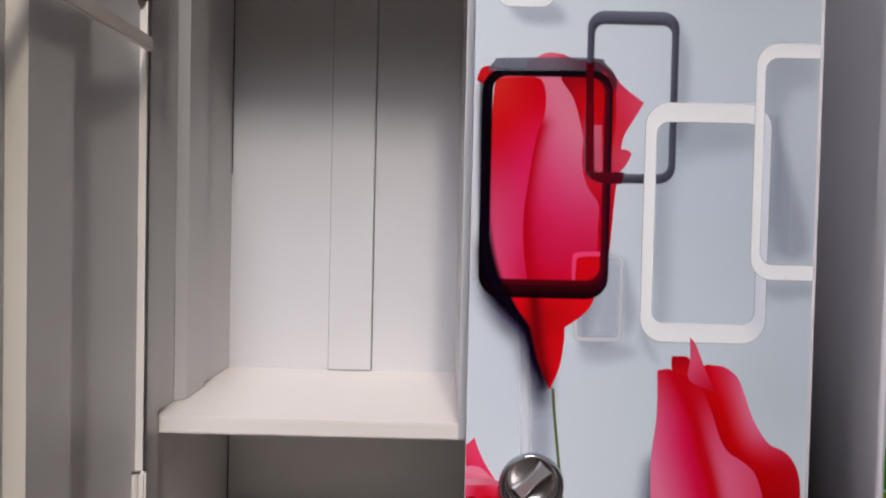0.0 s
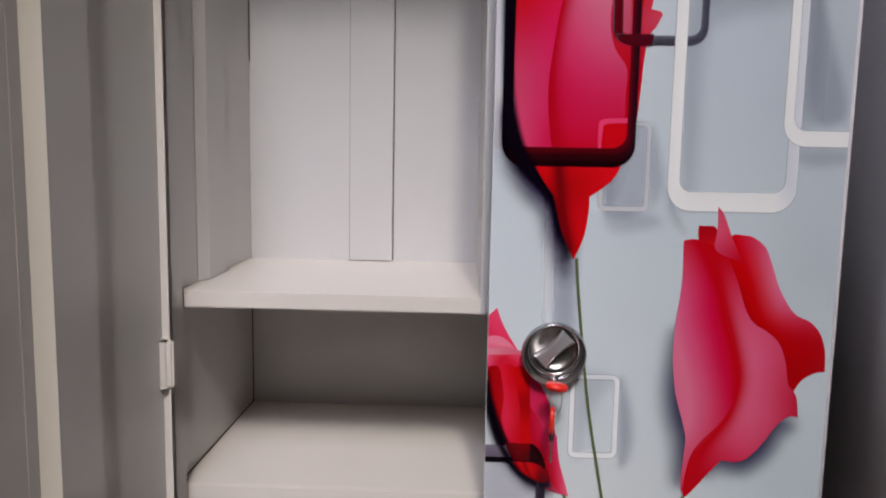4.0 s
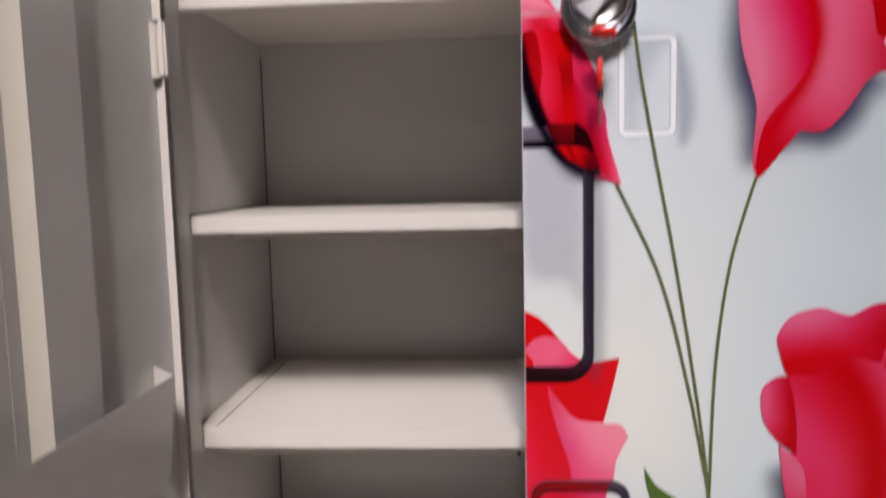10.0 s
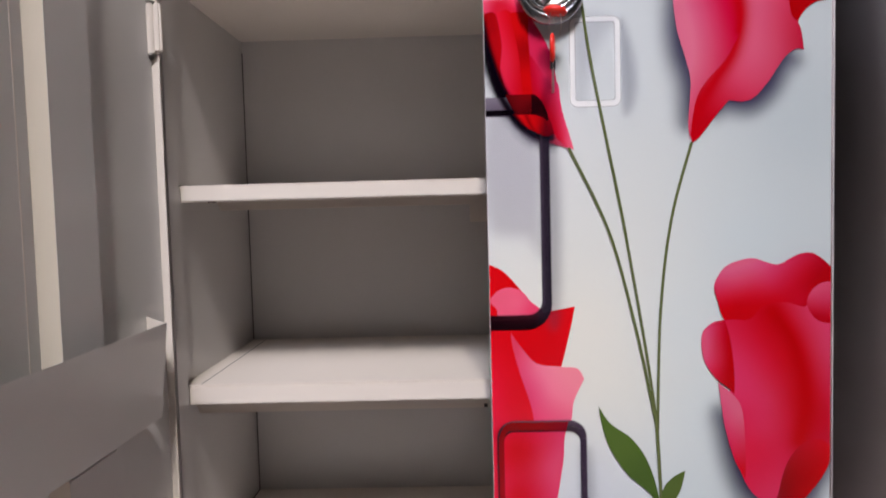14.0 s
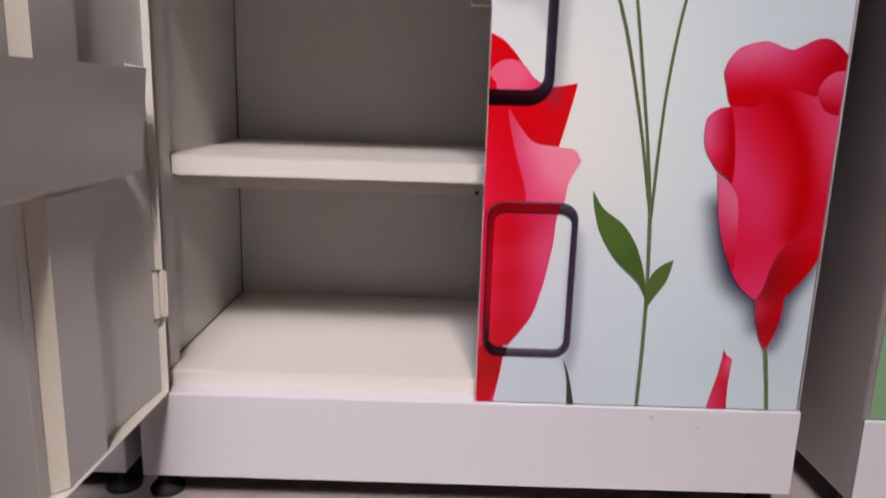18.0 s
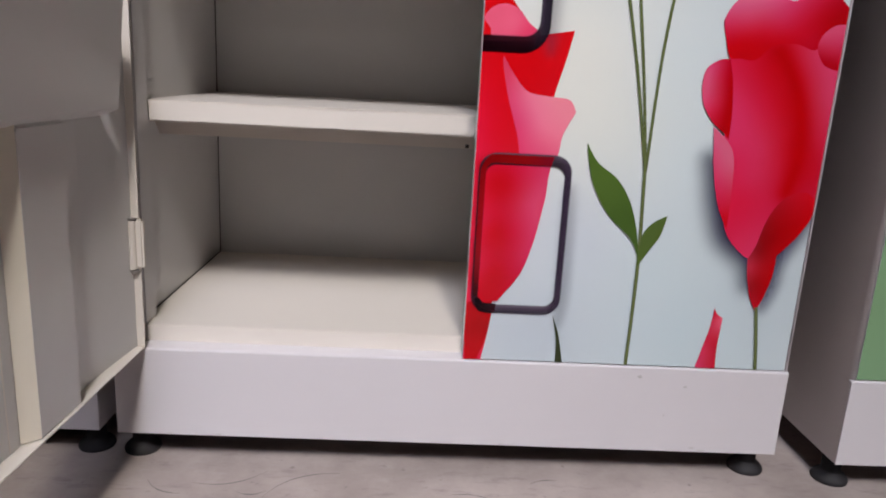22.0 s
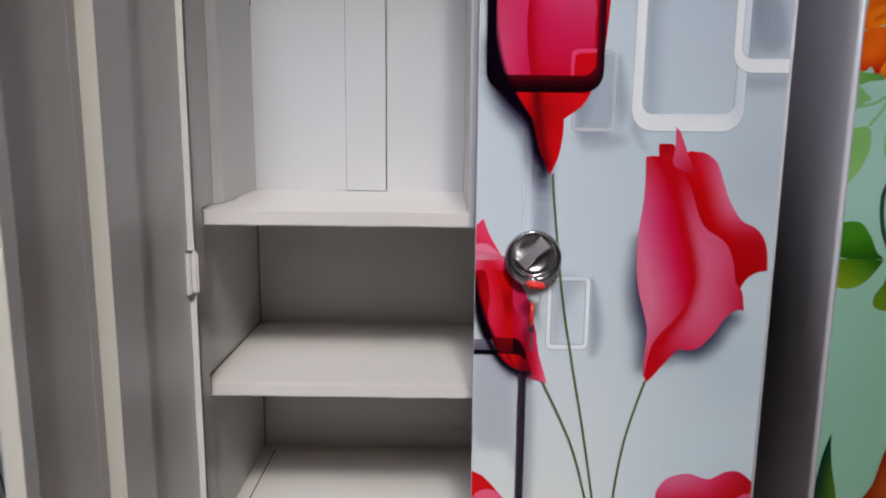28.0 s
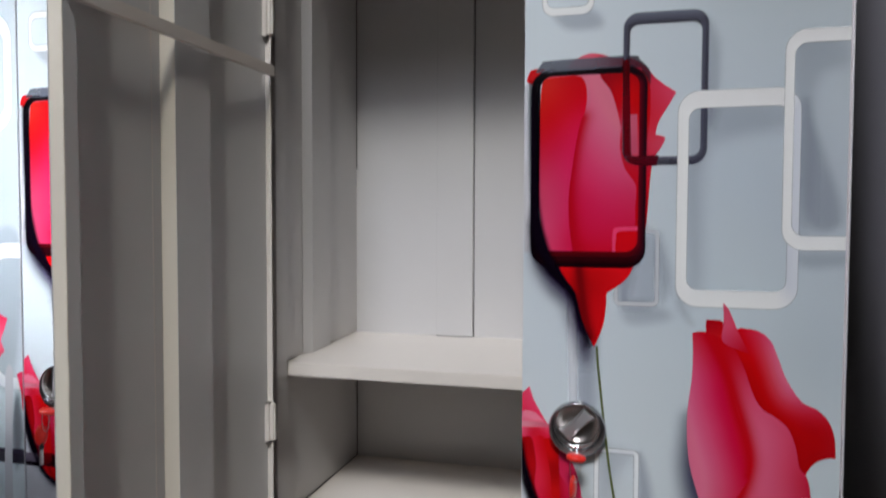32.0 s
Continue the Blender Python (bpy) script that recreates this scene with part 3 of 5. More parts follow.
def carcass(parent, bend=0.0):
    """Sides, back, top, floor and plinth of folded sheet; bend: the radius of the left side's front edge."""
    for x0, x1, s in ((XL, XL + 0.003, 1), (XR - 0.003, XR, -1)):
        bm = bmesh.new()
        # front post: folded inwards behind the door
        if s > 0:
            box(XL + 0.003, -0.4314, 0.0265, 0.0655, 0.2075, 1.94, 0.0012, bm)
            box(-0.446, -0.4435, 0.0655, 0.434, 0.2075, 1.94, 0.0, bm)
        else:
            box(0.428, XR - 0.003, 0.0265, 0.0655, 0.2075, 1.94, 0.0012, bm)
            box(0.433, 0.4355, 0.0655, 0.434, 0.2075, 1.94, 0.0, bm)
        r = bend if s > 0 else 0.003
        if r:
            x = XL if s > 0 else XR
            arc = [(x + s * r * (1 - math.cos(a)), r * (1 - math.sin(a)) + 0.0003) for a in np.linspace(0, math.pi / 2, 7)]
            # smooth normals put a light gradient on the flat 24 mm beside the bend
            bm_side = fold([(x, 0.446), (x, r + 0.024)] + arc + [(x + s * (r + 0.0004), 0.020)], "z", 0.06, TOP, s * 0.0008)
        else:
            bm_side = box(x0, x1, 0.004, 0.446, DOOR_Z0, TOP, 0.001)
            box(x0, x1, 0.0002, 0.446, 0.06, DOOR_Z0, 0.0008, bm_side)
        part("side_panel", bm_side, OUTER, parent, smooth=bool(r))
        part("side_lining", bm, SHEET, parent)
    part("back_panel", box(XL + 0.003, XR - 0.003, 0.434, 0.446, 0.07, TOP - 0.003, 0), SHEET, parent)
    part("top_panel", box(XL + 0.003, XR - 0.003, 0.0, 0.434, 1.936, TOP, 0.0015), PAINT, parent)
    bm = fold([(-0.0015, 0.06), (-0.0015, 0.1822), (-0.0012, 0.1832), (-0.0004, 0.1838), (0.0252, 0.1838)], "x", XL, XR, 0.0015)
    part("plinth", bm, OUTER, parent, "plain white-grey plinth board")
    bm = box(-0.4432, 0.4328, 0.028, 0.434, 0.200, 0.2072, 0.001)
    box(-0.4432, 0.4328, 0.0255, 0.028, 0.1846, 0.2072, 0.0008, bm)
    part("bottom_panel", bm, PAINT, parent)
    for x in (XL + 0.019, XR - 0.021):
        for y in (0.034, 0.405):
            foot(parent, x, y)


def shelf(parent, z, x0=-0.431, x1=0.43, y0=0.066, deck=False, rail=None, lip=0.0235):
    """A sheet shelf with a folded front lip; deck: a loose plate lies in it."""
    bm = box(x0, x1, y0, y0 + 0.005, z - lip, z, 0.0019)
    box(x0, x1, y0 + 0.0014, y0 + 0.014, z - lip, z - lip + 0.0013, 0, bm)
    box(x0, x1, y0 + 0.0014, 0.4338, z - 0.0014, z - 0.0002, 0, bm)
    box(-0.4432, x0, y0 + 0.008, 0.4338, z - 0.0016, z - 0.0004, 0, bm)
    ob = part("shelf", bm, PAINT, parent, "painted sheet shelf with a folded front lip")
    if deck:
        part("shelf_plate", box(x0 + 0.0165, x1 - 0.012, y0 + 0.0024, 0.417, z + 0.0003, z + 0.0013, 0.0003), PAINT, ob)
        part("shelf_gap", box(x0 + 0.0135, x1 - 0.012, y0 + 0.012, 0.4200, z - 0.0001, z + 0.0002, 0), DARKGAP, ob, "dark gap round the loose plate")
    if rail:
        # stiffening tray under the shelf, its ends cut off at a slant
        left, drop, back = rail
        bm = box(left, 0.40, back, back + 0.040, z - drop, z - 0.0016, 0.0003)
        for v in bm.verts:
            if v.co.x < left + 0.01 and v.co.z < z - drop + 0.004:
                v.co.x += 0.016
        part("shelf_stiffener", bm, PAINT, ob, "set-back stiffening tray")
        if not deck:
            part("shelf_gap", box(left - 0.0022, left - 0.0002, back + 0.0005, back + 0.039, z - 0.024, z - 0.0016, 0), DARKGAP, ob)
    return ob


def hinge(parent, z):
    """A welded butt hinge beside the door's edge: a barrel with its pin and caps, and the fixed leaf."""
    u, w = 0.0045, -0.0085
    bm = lathe([(0.0, 0.0), (0.0056, 0.0), (0.0056, 0.064), (0.0, 0.064)], (u, w, z - 0.066), 24, "z")
    box(u - 0.006, u + 0.0035, w + 0.0050, w + 0.0150, z - 0.065, z - 0.001, 0.0025, bm)
    ob = part("hinge", bm, PAINT, parent, "short painted butt hinge")
    bm = lathe([(0.0, 0.0), (0.0070, 0.0), (0.0070, 0.0020), (0.0, 0.0020)], (u, w, z - 0.001), 20, "z")
    lathe([(0.0, 0.0), (0.0070, 0.0), (0.0070, 0.0020), (0.0, 0.0020)], (u, w, z - 0.069), 20, "z", bm)
    lathe([(0.0, 0.0), (0.0028, 0.0), (0.0034, 0.003), (0.0034, 0.074), (0.0, 0.076)], (u, w, z - 0.0735), 14, "z", bm)
    part("hinge_pin", bm, KEYSTEEL, parent, "dull steel pin and caps")
    return ob


def door_leaf(parent, x0, x1, label, trim=True):
    """A closed tray door; its front lies in the plane y = 0."""
    bm = box(x0, x1, 0.0, 0.0016, DOOR_Z0, DOOR_Z1, 0.0007)
    for a, b in ((x0, x0 + 0.0014), (x1 - 0.0014, x1)):
        box(a, b, 0.0016, 0.021, DOOR_Z0, DOOR_Z1, 0, bm)
    for a, b in ((DOOR_Z0, DOOR_Z0 + 0.0014), (DOOR_Z1 - 0.0014, DOOR_Z1)):
        box(x0 + 0.0014, x1 - 0.0014, 0.0016, 0.021, a, b, 0, bm)
    ob = part("door", bm, OUTER, parent, label)
    if trim:
        part("edge_trim", box(x1, x1 + 0.0014, -0.0010, 0.018, DOOR_Z0, DOOR_Z1, 0.0005), OUTER, ob, "pale edge trim")
    return ob


def lock(parent, x, z, swing):
    """A round turn-handle lock with an off-centre cup and a key slot beneath."""
    up = 0.0085
    rows = [(0.0365, 0.0, 0), (0.0395, 0.003, 0), (0.0418, 0.008, 0), (0.0425, 0.012, 0), (0.0418, 0.0155, 0), (0.0398, 0.018, 0.001), (0.0372, 0.0192, 0.004), (0.0352, 0.0195, 0.0062), (0.0352, 0.006, 0.0062)]
    body = part("lock", ovals(rows, (x, -0.0022, z)), GUNMETAL, parent, "round dark chrome door lock", smooth=True)
    rows = [(0.0346, 0.0185, up - 0.0018), (0.0340, 0.0212, up - 0.001), (0.0325, 0.0218, up), (0.0308, 0.0208, up), (0.0302, 0.0180, up), (0.0302, 0.0130, up)]
    part("lock_cup", ovals(rows, (x, -0.0022, z), caps=False), CHROME, body, "bright chrome ring and cup", smooth=True)
    rows = [(0.0301, 0.0180, up), (0.0296, 0.0150, up), (0.0270, 0.0115, up), (0.0200, 0.0092, up), (0.0100, 0.0084, up), (0.0020, 0.0083, up)]
    part("lock_bowl", ovals(rows, (x, -0.0022, z), caps=False), BOWL, body, "worn satin bowl behind the handle", smooth=True)
    cz = z + up
    # waisted turn handle
    bm = bmesh.new()
    L, W0, W1 = 0.0248, 0.0126, 0.0084
    cross = []
    for k in range(13):
        s = -1 + 2 * k / 12
        w = W1 + (W0 - W1) * s * s
        h = 0.0145 - 0.0015 * s * s
        row = [(-w, 0.0), (-w * 0.96, h * 0.8), (-w * 0.7, h), (w * 0.7, h), (w * 0.96, h * 0.8), (w, 0.0)]
        cross.append([bm.verts.new((s * L, -0.0092 - v, u)) for u, v in row])
    for r0, r1 in zip(cross, cross[1:]):
        for i in range(5):
            bm.faces.new((r0[i], r0[i + 1], r1[i + 1], r1[i]))
    bm.faces.new(cross[0])
    bm.faces.new(cross[-1])
    bmesh.ops.recalc_face_normals(bm, faces=bm.faces[:])
    bmesh.ops.transform(bm, matrix=Matrix.Translation((x, 0, cz)) @ Matrix.Rotation(radians(-swing), 4, "Y"), verts=bm.verts)
    part("turn_handle", bm, BRUSHED, body, "satin chrome turn handle")
    part("key_slot", lathe([(0.0075, 0.0), (0.0075, 0.0022), (0.0060, 0.0030), (0.0, 0.0030)], (x, -0.0200, z - 0.0300), 24), CHROME, body, smooth=True)
    return body


def key_set(x, z, dx=0.0):
    """One key in the slot, its twin hanging below it on a wire ring."""
    ob = thing("key_ring", "two nickel keys with red plastic heads, one in the lock", "keys", "keys in the locks")
    a = part("key", box(x - 0.001, x + 0.001, -0.038, -0.022, z - 0.0035, z + 0.0035, 0.0005), KEYSTEEL, ob)
    bm = lathe([(0.0, -0.0028), (0.012, -0.0028), (0.0145, -0.001), (0.0145, 0.001), (0.012, 0.0028), (0.0, 0.0028)], (0, 0, 0), 28, "z")
    bmesh.ops.transform(bm, matrix=Matrix.Translation((x, -0.046, z - 0.001)) @ Matrix.Rotation(radians(8), 4, "Y") @ Matrix.Diagonal((1.0, 0.8, 1.5, 1)), verts=bm.verts)
    part("key_head", bm, REDPLASTIC, a, "red plastic key head", smooth=True)
    loop = [(x - 0.001 + 0.0075 * math.sin(a_), -0.050, z - 0.017 - 0.019 * math.cos(a_)) for a_ in np.linspace(0, 2 * math.pi, 28)]
    part("wire_ring", tube(loop, 0.0006, steps=6), KEYSTEEL, ob)
    bm = lathe([(0.0, -0.0026), (0.0118, -0.0026), (0.0138, -0.001), (0.0138, 0.001), (0.0118, 0.0026), (0.0, 0.0026)], (0, 0, 0), 28, "z")
    turn = Matrix.Translation((x - 0.004 + dx, -0.045, z - 0.046)) @ Matrix.Rotation(radians(76), 4, "Z") @ Matrix.Rotation(radians(90), 4, "X") @ Matrix.Diagonal((0.85, 1.35, 1, 1))
    bmesh.ops.transform(bm, matrix=turn, verts=bm.verts)
    b = part("key", box(x - 0.0052 + dx, x - 0.0032 + dx, -0.049, -0.041, z - 0.100, z - 0.060, 0.0005), KEYSTEEL, ob)
    part("key_head", bm, REDPLASTIC, b, "red plastic key head", smooth=True)
    part("key_collar", box(x - 0.0072 + dx, x - 0.0012 + dx, -0.049, -0.041, z - 0.072, z - 0.059, 0.001), RUBBER, b)
    return ob


def right_print(parent):
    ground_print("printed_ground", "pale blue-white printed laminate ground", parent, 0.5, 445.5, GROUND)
    motif("printed_ring", "small white printed ring high on the door")
    shade([(44, 1647), (99, 1648), (114, 1623), (64, 1622)], 9, 0.26, (110, 112, 135))
    ring((26, 102, 1642, 1715), (7, 12, 7, 12), 18, ((240, 238, 235), (240, 238, 235), (240, 238, 235), (240, 238, 235)), ((244, 244, 241), (244, 244, 241), (244, 244, 241), (244, 244, 241)), 0.5, 0.9)
    shade([(200, 1317), (214, 1274), (218, 1245), (204, 1222)], 9, 0.24, (110, 112, 135))
    shade([(148, 1211), (200, 1210), (215, 1193), (160, 1184)], 11, 0.22, (110, 112, 135))
    shade([(144, 1313), (175, 1313), (168, 1288), (153, 1220), (147, 1220)], 10, 0.2, (110, 112, 135))
    shade([(116, 989), (165, 990), (150, 964), (134, 926), (129, 887), (119, 887)], 13, 0.18, (112, 114, 138))
    shade([(174, 987), (189, 957), (196, 912), (190, 877), (178, 879)], 10, 0.3, (112, 114, 138))
    shade([(143, 1317), (195, 1317), (195, 1217), (143, 1217)], 6, 0.2, (104, 106, 136))
    ring((136, 200, 1210, 1324), (6, 6, 6, 7), 10, ((228, 226, 229), (230, 228, 231), (236, 236, 237), (240, 238, 237)), ((220, 220, 225), (236, 234, 235), (222, 222, 227), (232, 232, 233)), 0.6, 0.55)
    ring((110.5, 175.5, 879, 994), (7, 7, 7, 8), 10, ((236, 238, 239), (250, 250, 249), (248, 249, 249), (250, 250, 250)), ((226, 228, 233), (240, 240, 241), (240, 242, 243), (244, 245, 245)), 0.6, 0.85)
    petal([(-4, 1541, 1), (5, 1541, 1), (12, 1287, 1), (2, 1287, 1)],
          [(1, 1505, 216, 214, 220), (5, 1321, 220, 216, 218)], 18, (), 0.8)
    shade([(84, 1212), (108, 1200), (112, 1080), (106, 1018), (88, 1018)], 11, 0.3, (104, 106, 132))
    shade([(69, 1216), (80, 1216), (84, 1018), (74, 1018)], 3.5, 0.55, (240, 240, 244))
    motif("printed_rose", "upper red and pink printed rose")
    shade([(16, 1312), (20, 1268), (42, 1232), (66, 1208), (78, 1172), (97, 1132), (98, 1183), (96, 1242), (51, 1286), (20, 1340)], 22, 0.9, (46, 26, 70))
    shade([(13, 1330), (15, 1300), (22, 1276), (40, 1254), (62, 1236), (78, 1210), (94, 1160), (100, 1150), (92, 1200), (78, 1240), (50, 1270), (26, 1296)], 8, 0.95, (12, 4, 16))
    petal([(29, 1549), (46, 1557), (63, 1554), (67, 1568), (82, 1579), (96, 1584), (114, 1582), (131, 1576), (156, 1574), (178, 1560), (192, 1543), (220, 1522, 1), (208, 1501), (196, 1480), (192, 1462, 1), (203, 1459), (206, 1455, 1), (199, 1441), (190, 1428), (186, 1402), (183, 1359), (180, 1324), (173, 1290, 1), (153, 1262), (123, 1226, 1), (80, 1227, 1), (57, 1261), (34, 1313), (26, 1339), (22, 1442), (24, 1510)],
          [(96, 1582, 226, 152, 174), (75, 1571, 206, 92, 114), (118, 1575, 190, 40, 62), (161, 1567, 182, 34, 54), (183, 1543, 206, 62, 94), (212, 1519, 216, 84, 118), (197, 1505, 206, 52, 84), (192, 1477, 200, 20, 32), (189, 1447, 206, 92, 124), (200, 1450, 212, 94, 124), (184, 1411, 190, 10, 32), (181, 1359, 190, 8, 26), (175, 1311, 196, 10, 26), (100, 1444, 200, 30, 60), (56, 1485, 198, 16, 30), (127, 1250, 198, 12, 22)], 14)
    petal([(3, 1547, 1), (9, 1562), (22, 1565), (35, 1561), (29, 1549), (15, 1541)],
          [(9, 1552, 206, 30, 34), (24, 1559, 200, 22, 30), (20, 1546, 190, 14, 22)], 10)
    petal([(80, 1553), (114, 1552), (125, 1538), (136, 1512), (143, 1487), (142, 1444), (149, 1414), (165, 1389), (165, 1359), (165, 1324), (163, 1289, 1), (61, 1288, 1), (60, 1340), (65, 1391), (70, 1443), (82, 1486), (89, 1528)],
          [(100, 1544, 212, 130, 155), (111, 1508, 212, 126, 156), (104, 1474, 214, 112, 152), (127, 1478, 212, 126, 156), (124, 1435, 212, 102, 142), (98, 1435, 212, 72, 122), (138, 1401, 210, 78, 128), (111, 1392, 212, 62, 116), (154, 1376, 206, 52, 102), (91, 1375, 206, 32, 86), (124, 1349, 206, 38, 92), (103, 1319, 204, 26, 80), (146, 1324, 204, 26, 76), (138, 1298, 205, 15, 55), (89, 1299, 196, 12, 46)], 16, [([(88, 1490), (77, 1443), (70, 1383), (74, 1318), (78, 1292)], 12, (180, 5, 26))])
    petal([(112, 1552), (131, 1558), (161, 1556), (181, 1547), (184, 1488), (174, 1432), (152, 1426), (146, 1453), (140, 1487), (129, 1525)],
          [(132, 1548, 152, 10, 22), (149, 1530, 196, 10, 18), (165, 1504, 190, 10, 16), (141, 1508, 184, 10, 26), (168, 1538, 172, 10, 20), (160, 1449, 200, 72, 104), (152, 1474, 200, 60, 92), (174, 1479, 195, 24, 36)], 12)
    petal([(148, 1491, 1), (166, 1492, 1), (167, 1434, 1), (148, 1434, 1)],
          [(153, 1483, 208, 112, 142), (162, 1445, 202, 98, 130)], 10, [], 0.85)
    petal([(28, 1549, 1), (50, 1551), (76, 1552), (87, 1548), (93, 1531), (92, 1503), (84, 1482), (78, 1452), (73, 1417), (68, 1374), (69, 1331), (75, 1288, 1), (39, 1287, 1), (31, 1313), (24, 1356), (21, 1399), (22, 1451), (24, 1510)],
          [(42, 1536, 208, 46, 42), (67, 1545, 190, 10, 25), (77, 1520, 197, 9, 20), (43, 1489, 197, 10, 22), (33, 1459, 196, 16, 42), (65, 1473, 208, 30, 72), (80, 1477, 214, 30, 88), (57, 1434, 208, 38, 92), (32, 1421, 199, 46, 88), (37, 1378, 206, 72, 118), (54, 1382, 208, 58, 108), (60, 1340, 210, 52, 110), (42, 1330, 212, 76, 126), (52, 1300, 214, 62, 116), (33, 1356, 202, 70, 112), (67, 1307, 202, 24, 74)], 16)
    petal([(45, 1285, 1), (170, 1288, 1), (155, 1252), (125, 1228, 1), (125, 1209), (120, 1176), (108, 1146, 1), (91, 1183), (78, 1231, 1)],
          [(66, 1264, 216, 11, 19), (96, 1242, 178, 9, 15), (140, 1265, 216, 15, 26), (115, 1213, 200, 11, 22), (109, 1168, 205, 11, 19)], 14,
          [([(83, 1283), (87, 1242), (93, 1198), (102, 1161)], 9, (113, 5, 11))])
    petal([(135, 1322, 1), (167, 1323, 1), (167, 1288, 1), (135, 1287, 1)],
          [(153, 1310, 211, 9, 24), (146, 1295, 205, 9, 27)], 14)
    petal([(133, 1287, 1), (133, 1315), (138, 1326), (169, 1328, 1), (169, 1322, 1), (142, 1320), (138, 1310), (137, 1287, 1)],
          [(145, 1325, 232, 73, 126)], 12)
    ring((11, 180, 1266, 1563), (13, 10, 11, 24), 29, ((7, 3, 8), (7, 3, 8), (28, 10, 20), (7, 3, 8)), ((18, 10, 16), (7, 3, 8), (104, 8, 24), (92, 6, 14)), 0.62, 0.97)
    petal([(16, 1558, 1), (26, 1572), (39, 1576), (153, 1578), (169, 1571), (183, 1554), (184, 1534, 1), (173, 1554), (154, 1561), (29, 1559)],
          [(87, 1571, 104, 108, 120), (176, 1559, 60, 40, 52)], 18, (), 0.72)
    shade([(8, 1528), (13, 1534), (18, 1476), (20, 1410), (25, 1351), (37, 1300), (58, 1254), (80, 1225), (90, 1183), (104, 1150), (86, 1183), (77, 1219), (53, 1246), (30, 1276), (16, 1303), (11, 1358)], 4.5, 0.97, (12, 4, 16))
    motif("printed_ring", "thin dark printed ring behind the upper rose")
    ring((145, 263, 1418, 1639), (9, 17, 9, 12), 22, ((108, 111, 124), (84, 84, 98), (60, 57, 70), (46, 40, 54)), ((52, 48, 62), (46, 40, 54), (92, 92, 104), (100, 100, 112)), 0.62, 0.84)
    petal([(144, 1572, 1), (154, 1572, 1), (158, 1432, 1), (150, 1432, 1), (147, 1438)],
          [(149, 1559, 74, 2, 10), (151, 1508, 104, 6, 22), (152, 1442, 96, 6, 24)], 18, (), 0.9)
    petal([(150, 1431, 1), (197, 1432, 1), (194, 1417, 1), (171, 1417), (156, 1422)],
          [(157, 1426, 90, 6, 22), (190, 1425, 84, 10, 30)], 14, (), 0.85)
    motif("printed_ring", "large white overlapping printed rings")
    shade([(236, 1491), (357, 1496), (357, 1467), (288, 1452), (260, 1415), (258, 1246), (243, 1242)], 18, 0.2, (96, 98, 122))
    shade([(391, 1493), (397, 1484), (417, 1426), (440, 1338), (396, 1337)], 9, 0.24, (96, 98, 122))
    shade([(374, 1577), (438, 1581), (439, 1550), (403, 1521), (396, 1337), (382, 1337)], 14, 0.2, (96, 98, 122))
    shade([(261, 1626), (274, 1601), (279, 1576), (275, 1496), (263, 1481), (259, 1612)], 9, 0.22, (96, 98, 122))
    shade([(378, 1291), (448, 1291), (448, 1278), (399, 1271)], 10, 0.2, (96, 98, 122))
    shade([(227, 1238), (237, 1210), (249, 1186), (237, 1193), (224, 1215)], 8, 0.2, (96, 98, 122))
    ring((223, 386, 1212, 1523), (15, 25, 15, 25), 31, ((236, 234, 231), (238, 236, 233), (219, 221, 227), (240, 239, 236)), ((240, 238, 235), (243, 242, 239), (212, 214, 221), (236, 235, 233)), 0.55, 0.95)
    ring((364, 530, 1296, 1602), (12, 19, 15, 20), 29, ((234, 232, 229), (238, 236, 233), (236, 235, 232), (240, 239, 236)), ((240, 238, 235), (243, 242, 239), (234, 234, 231), (236, 235, 233)), 0.55, 0.97)
    motif("printed_rose", "pink printed rose with a spiked crown")
    shade([(247, 1050), (240, 1012), (238, 975), (243, 940), (254, 905), (259, 852), (278, 900), (262, 985)], 25, 0.9, (44, 36, 80))
    shade([(297, 868), (312, 871), (344, 869), (372, 890), (388, 920), (400, 932), (369, 953), (320, 922)], 22, 0.85, (44, 36, 80))
    petal([(308, 1181), (321, 1183), (337, 1180), (353, 1167), (363, 1144), (375, 1113), (395, 1083), (416, 1072), (430, 1057), (438, 1034), (440, 1006, 1), (426, 1004), (411, 994), (402, 979, 1), (385, 985), (368, 1031), (345, 1050), (325, 1076), (312, 1114), (296, 1154)],
          [(321, 1176, 205, 25, 50), (338, 1172, 205, 50, 85), (326, 1150, 202, 10, 26), (342, 1113, 192, 8, 16), (351, 1084, 190, 6, 13), (353, 1150, 216, 104, 138), (364, 1121, 218, 120, 152), (373, 1091, 214, 104, 140), (386, 1078, 206, 62, 96), (408, 1064, 188, 24, 50), (427, 1049, 178, 8, 20), (394, 1038, 180, 5, 12), (417, 1023, 176, 5, 12), (404, 992, 170, 5, 12), (378, 1057, 186, 7, 16), (334, 1136, 198, 8, 20)], 16)
    petal([(266, 1192), (271, 1194), (289, 1191), (291, 1164), (283, 1162), (268, 1173)],
          [(271, 1190, 168, 10, 28), (286, 1184, 178, 10, 24), (281, 1169, 196, 22, 30), (269, 1177, 182, 14, 28)], 10)
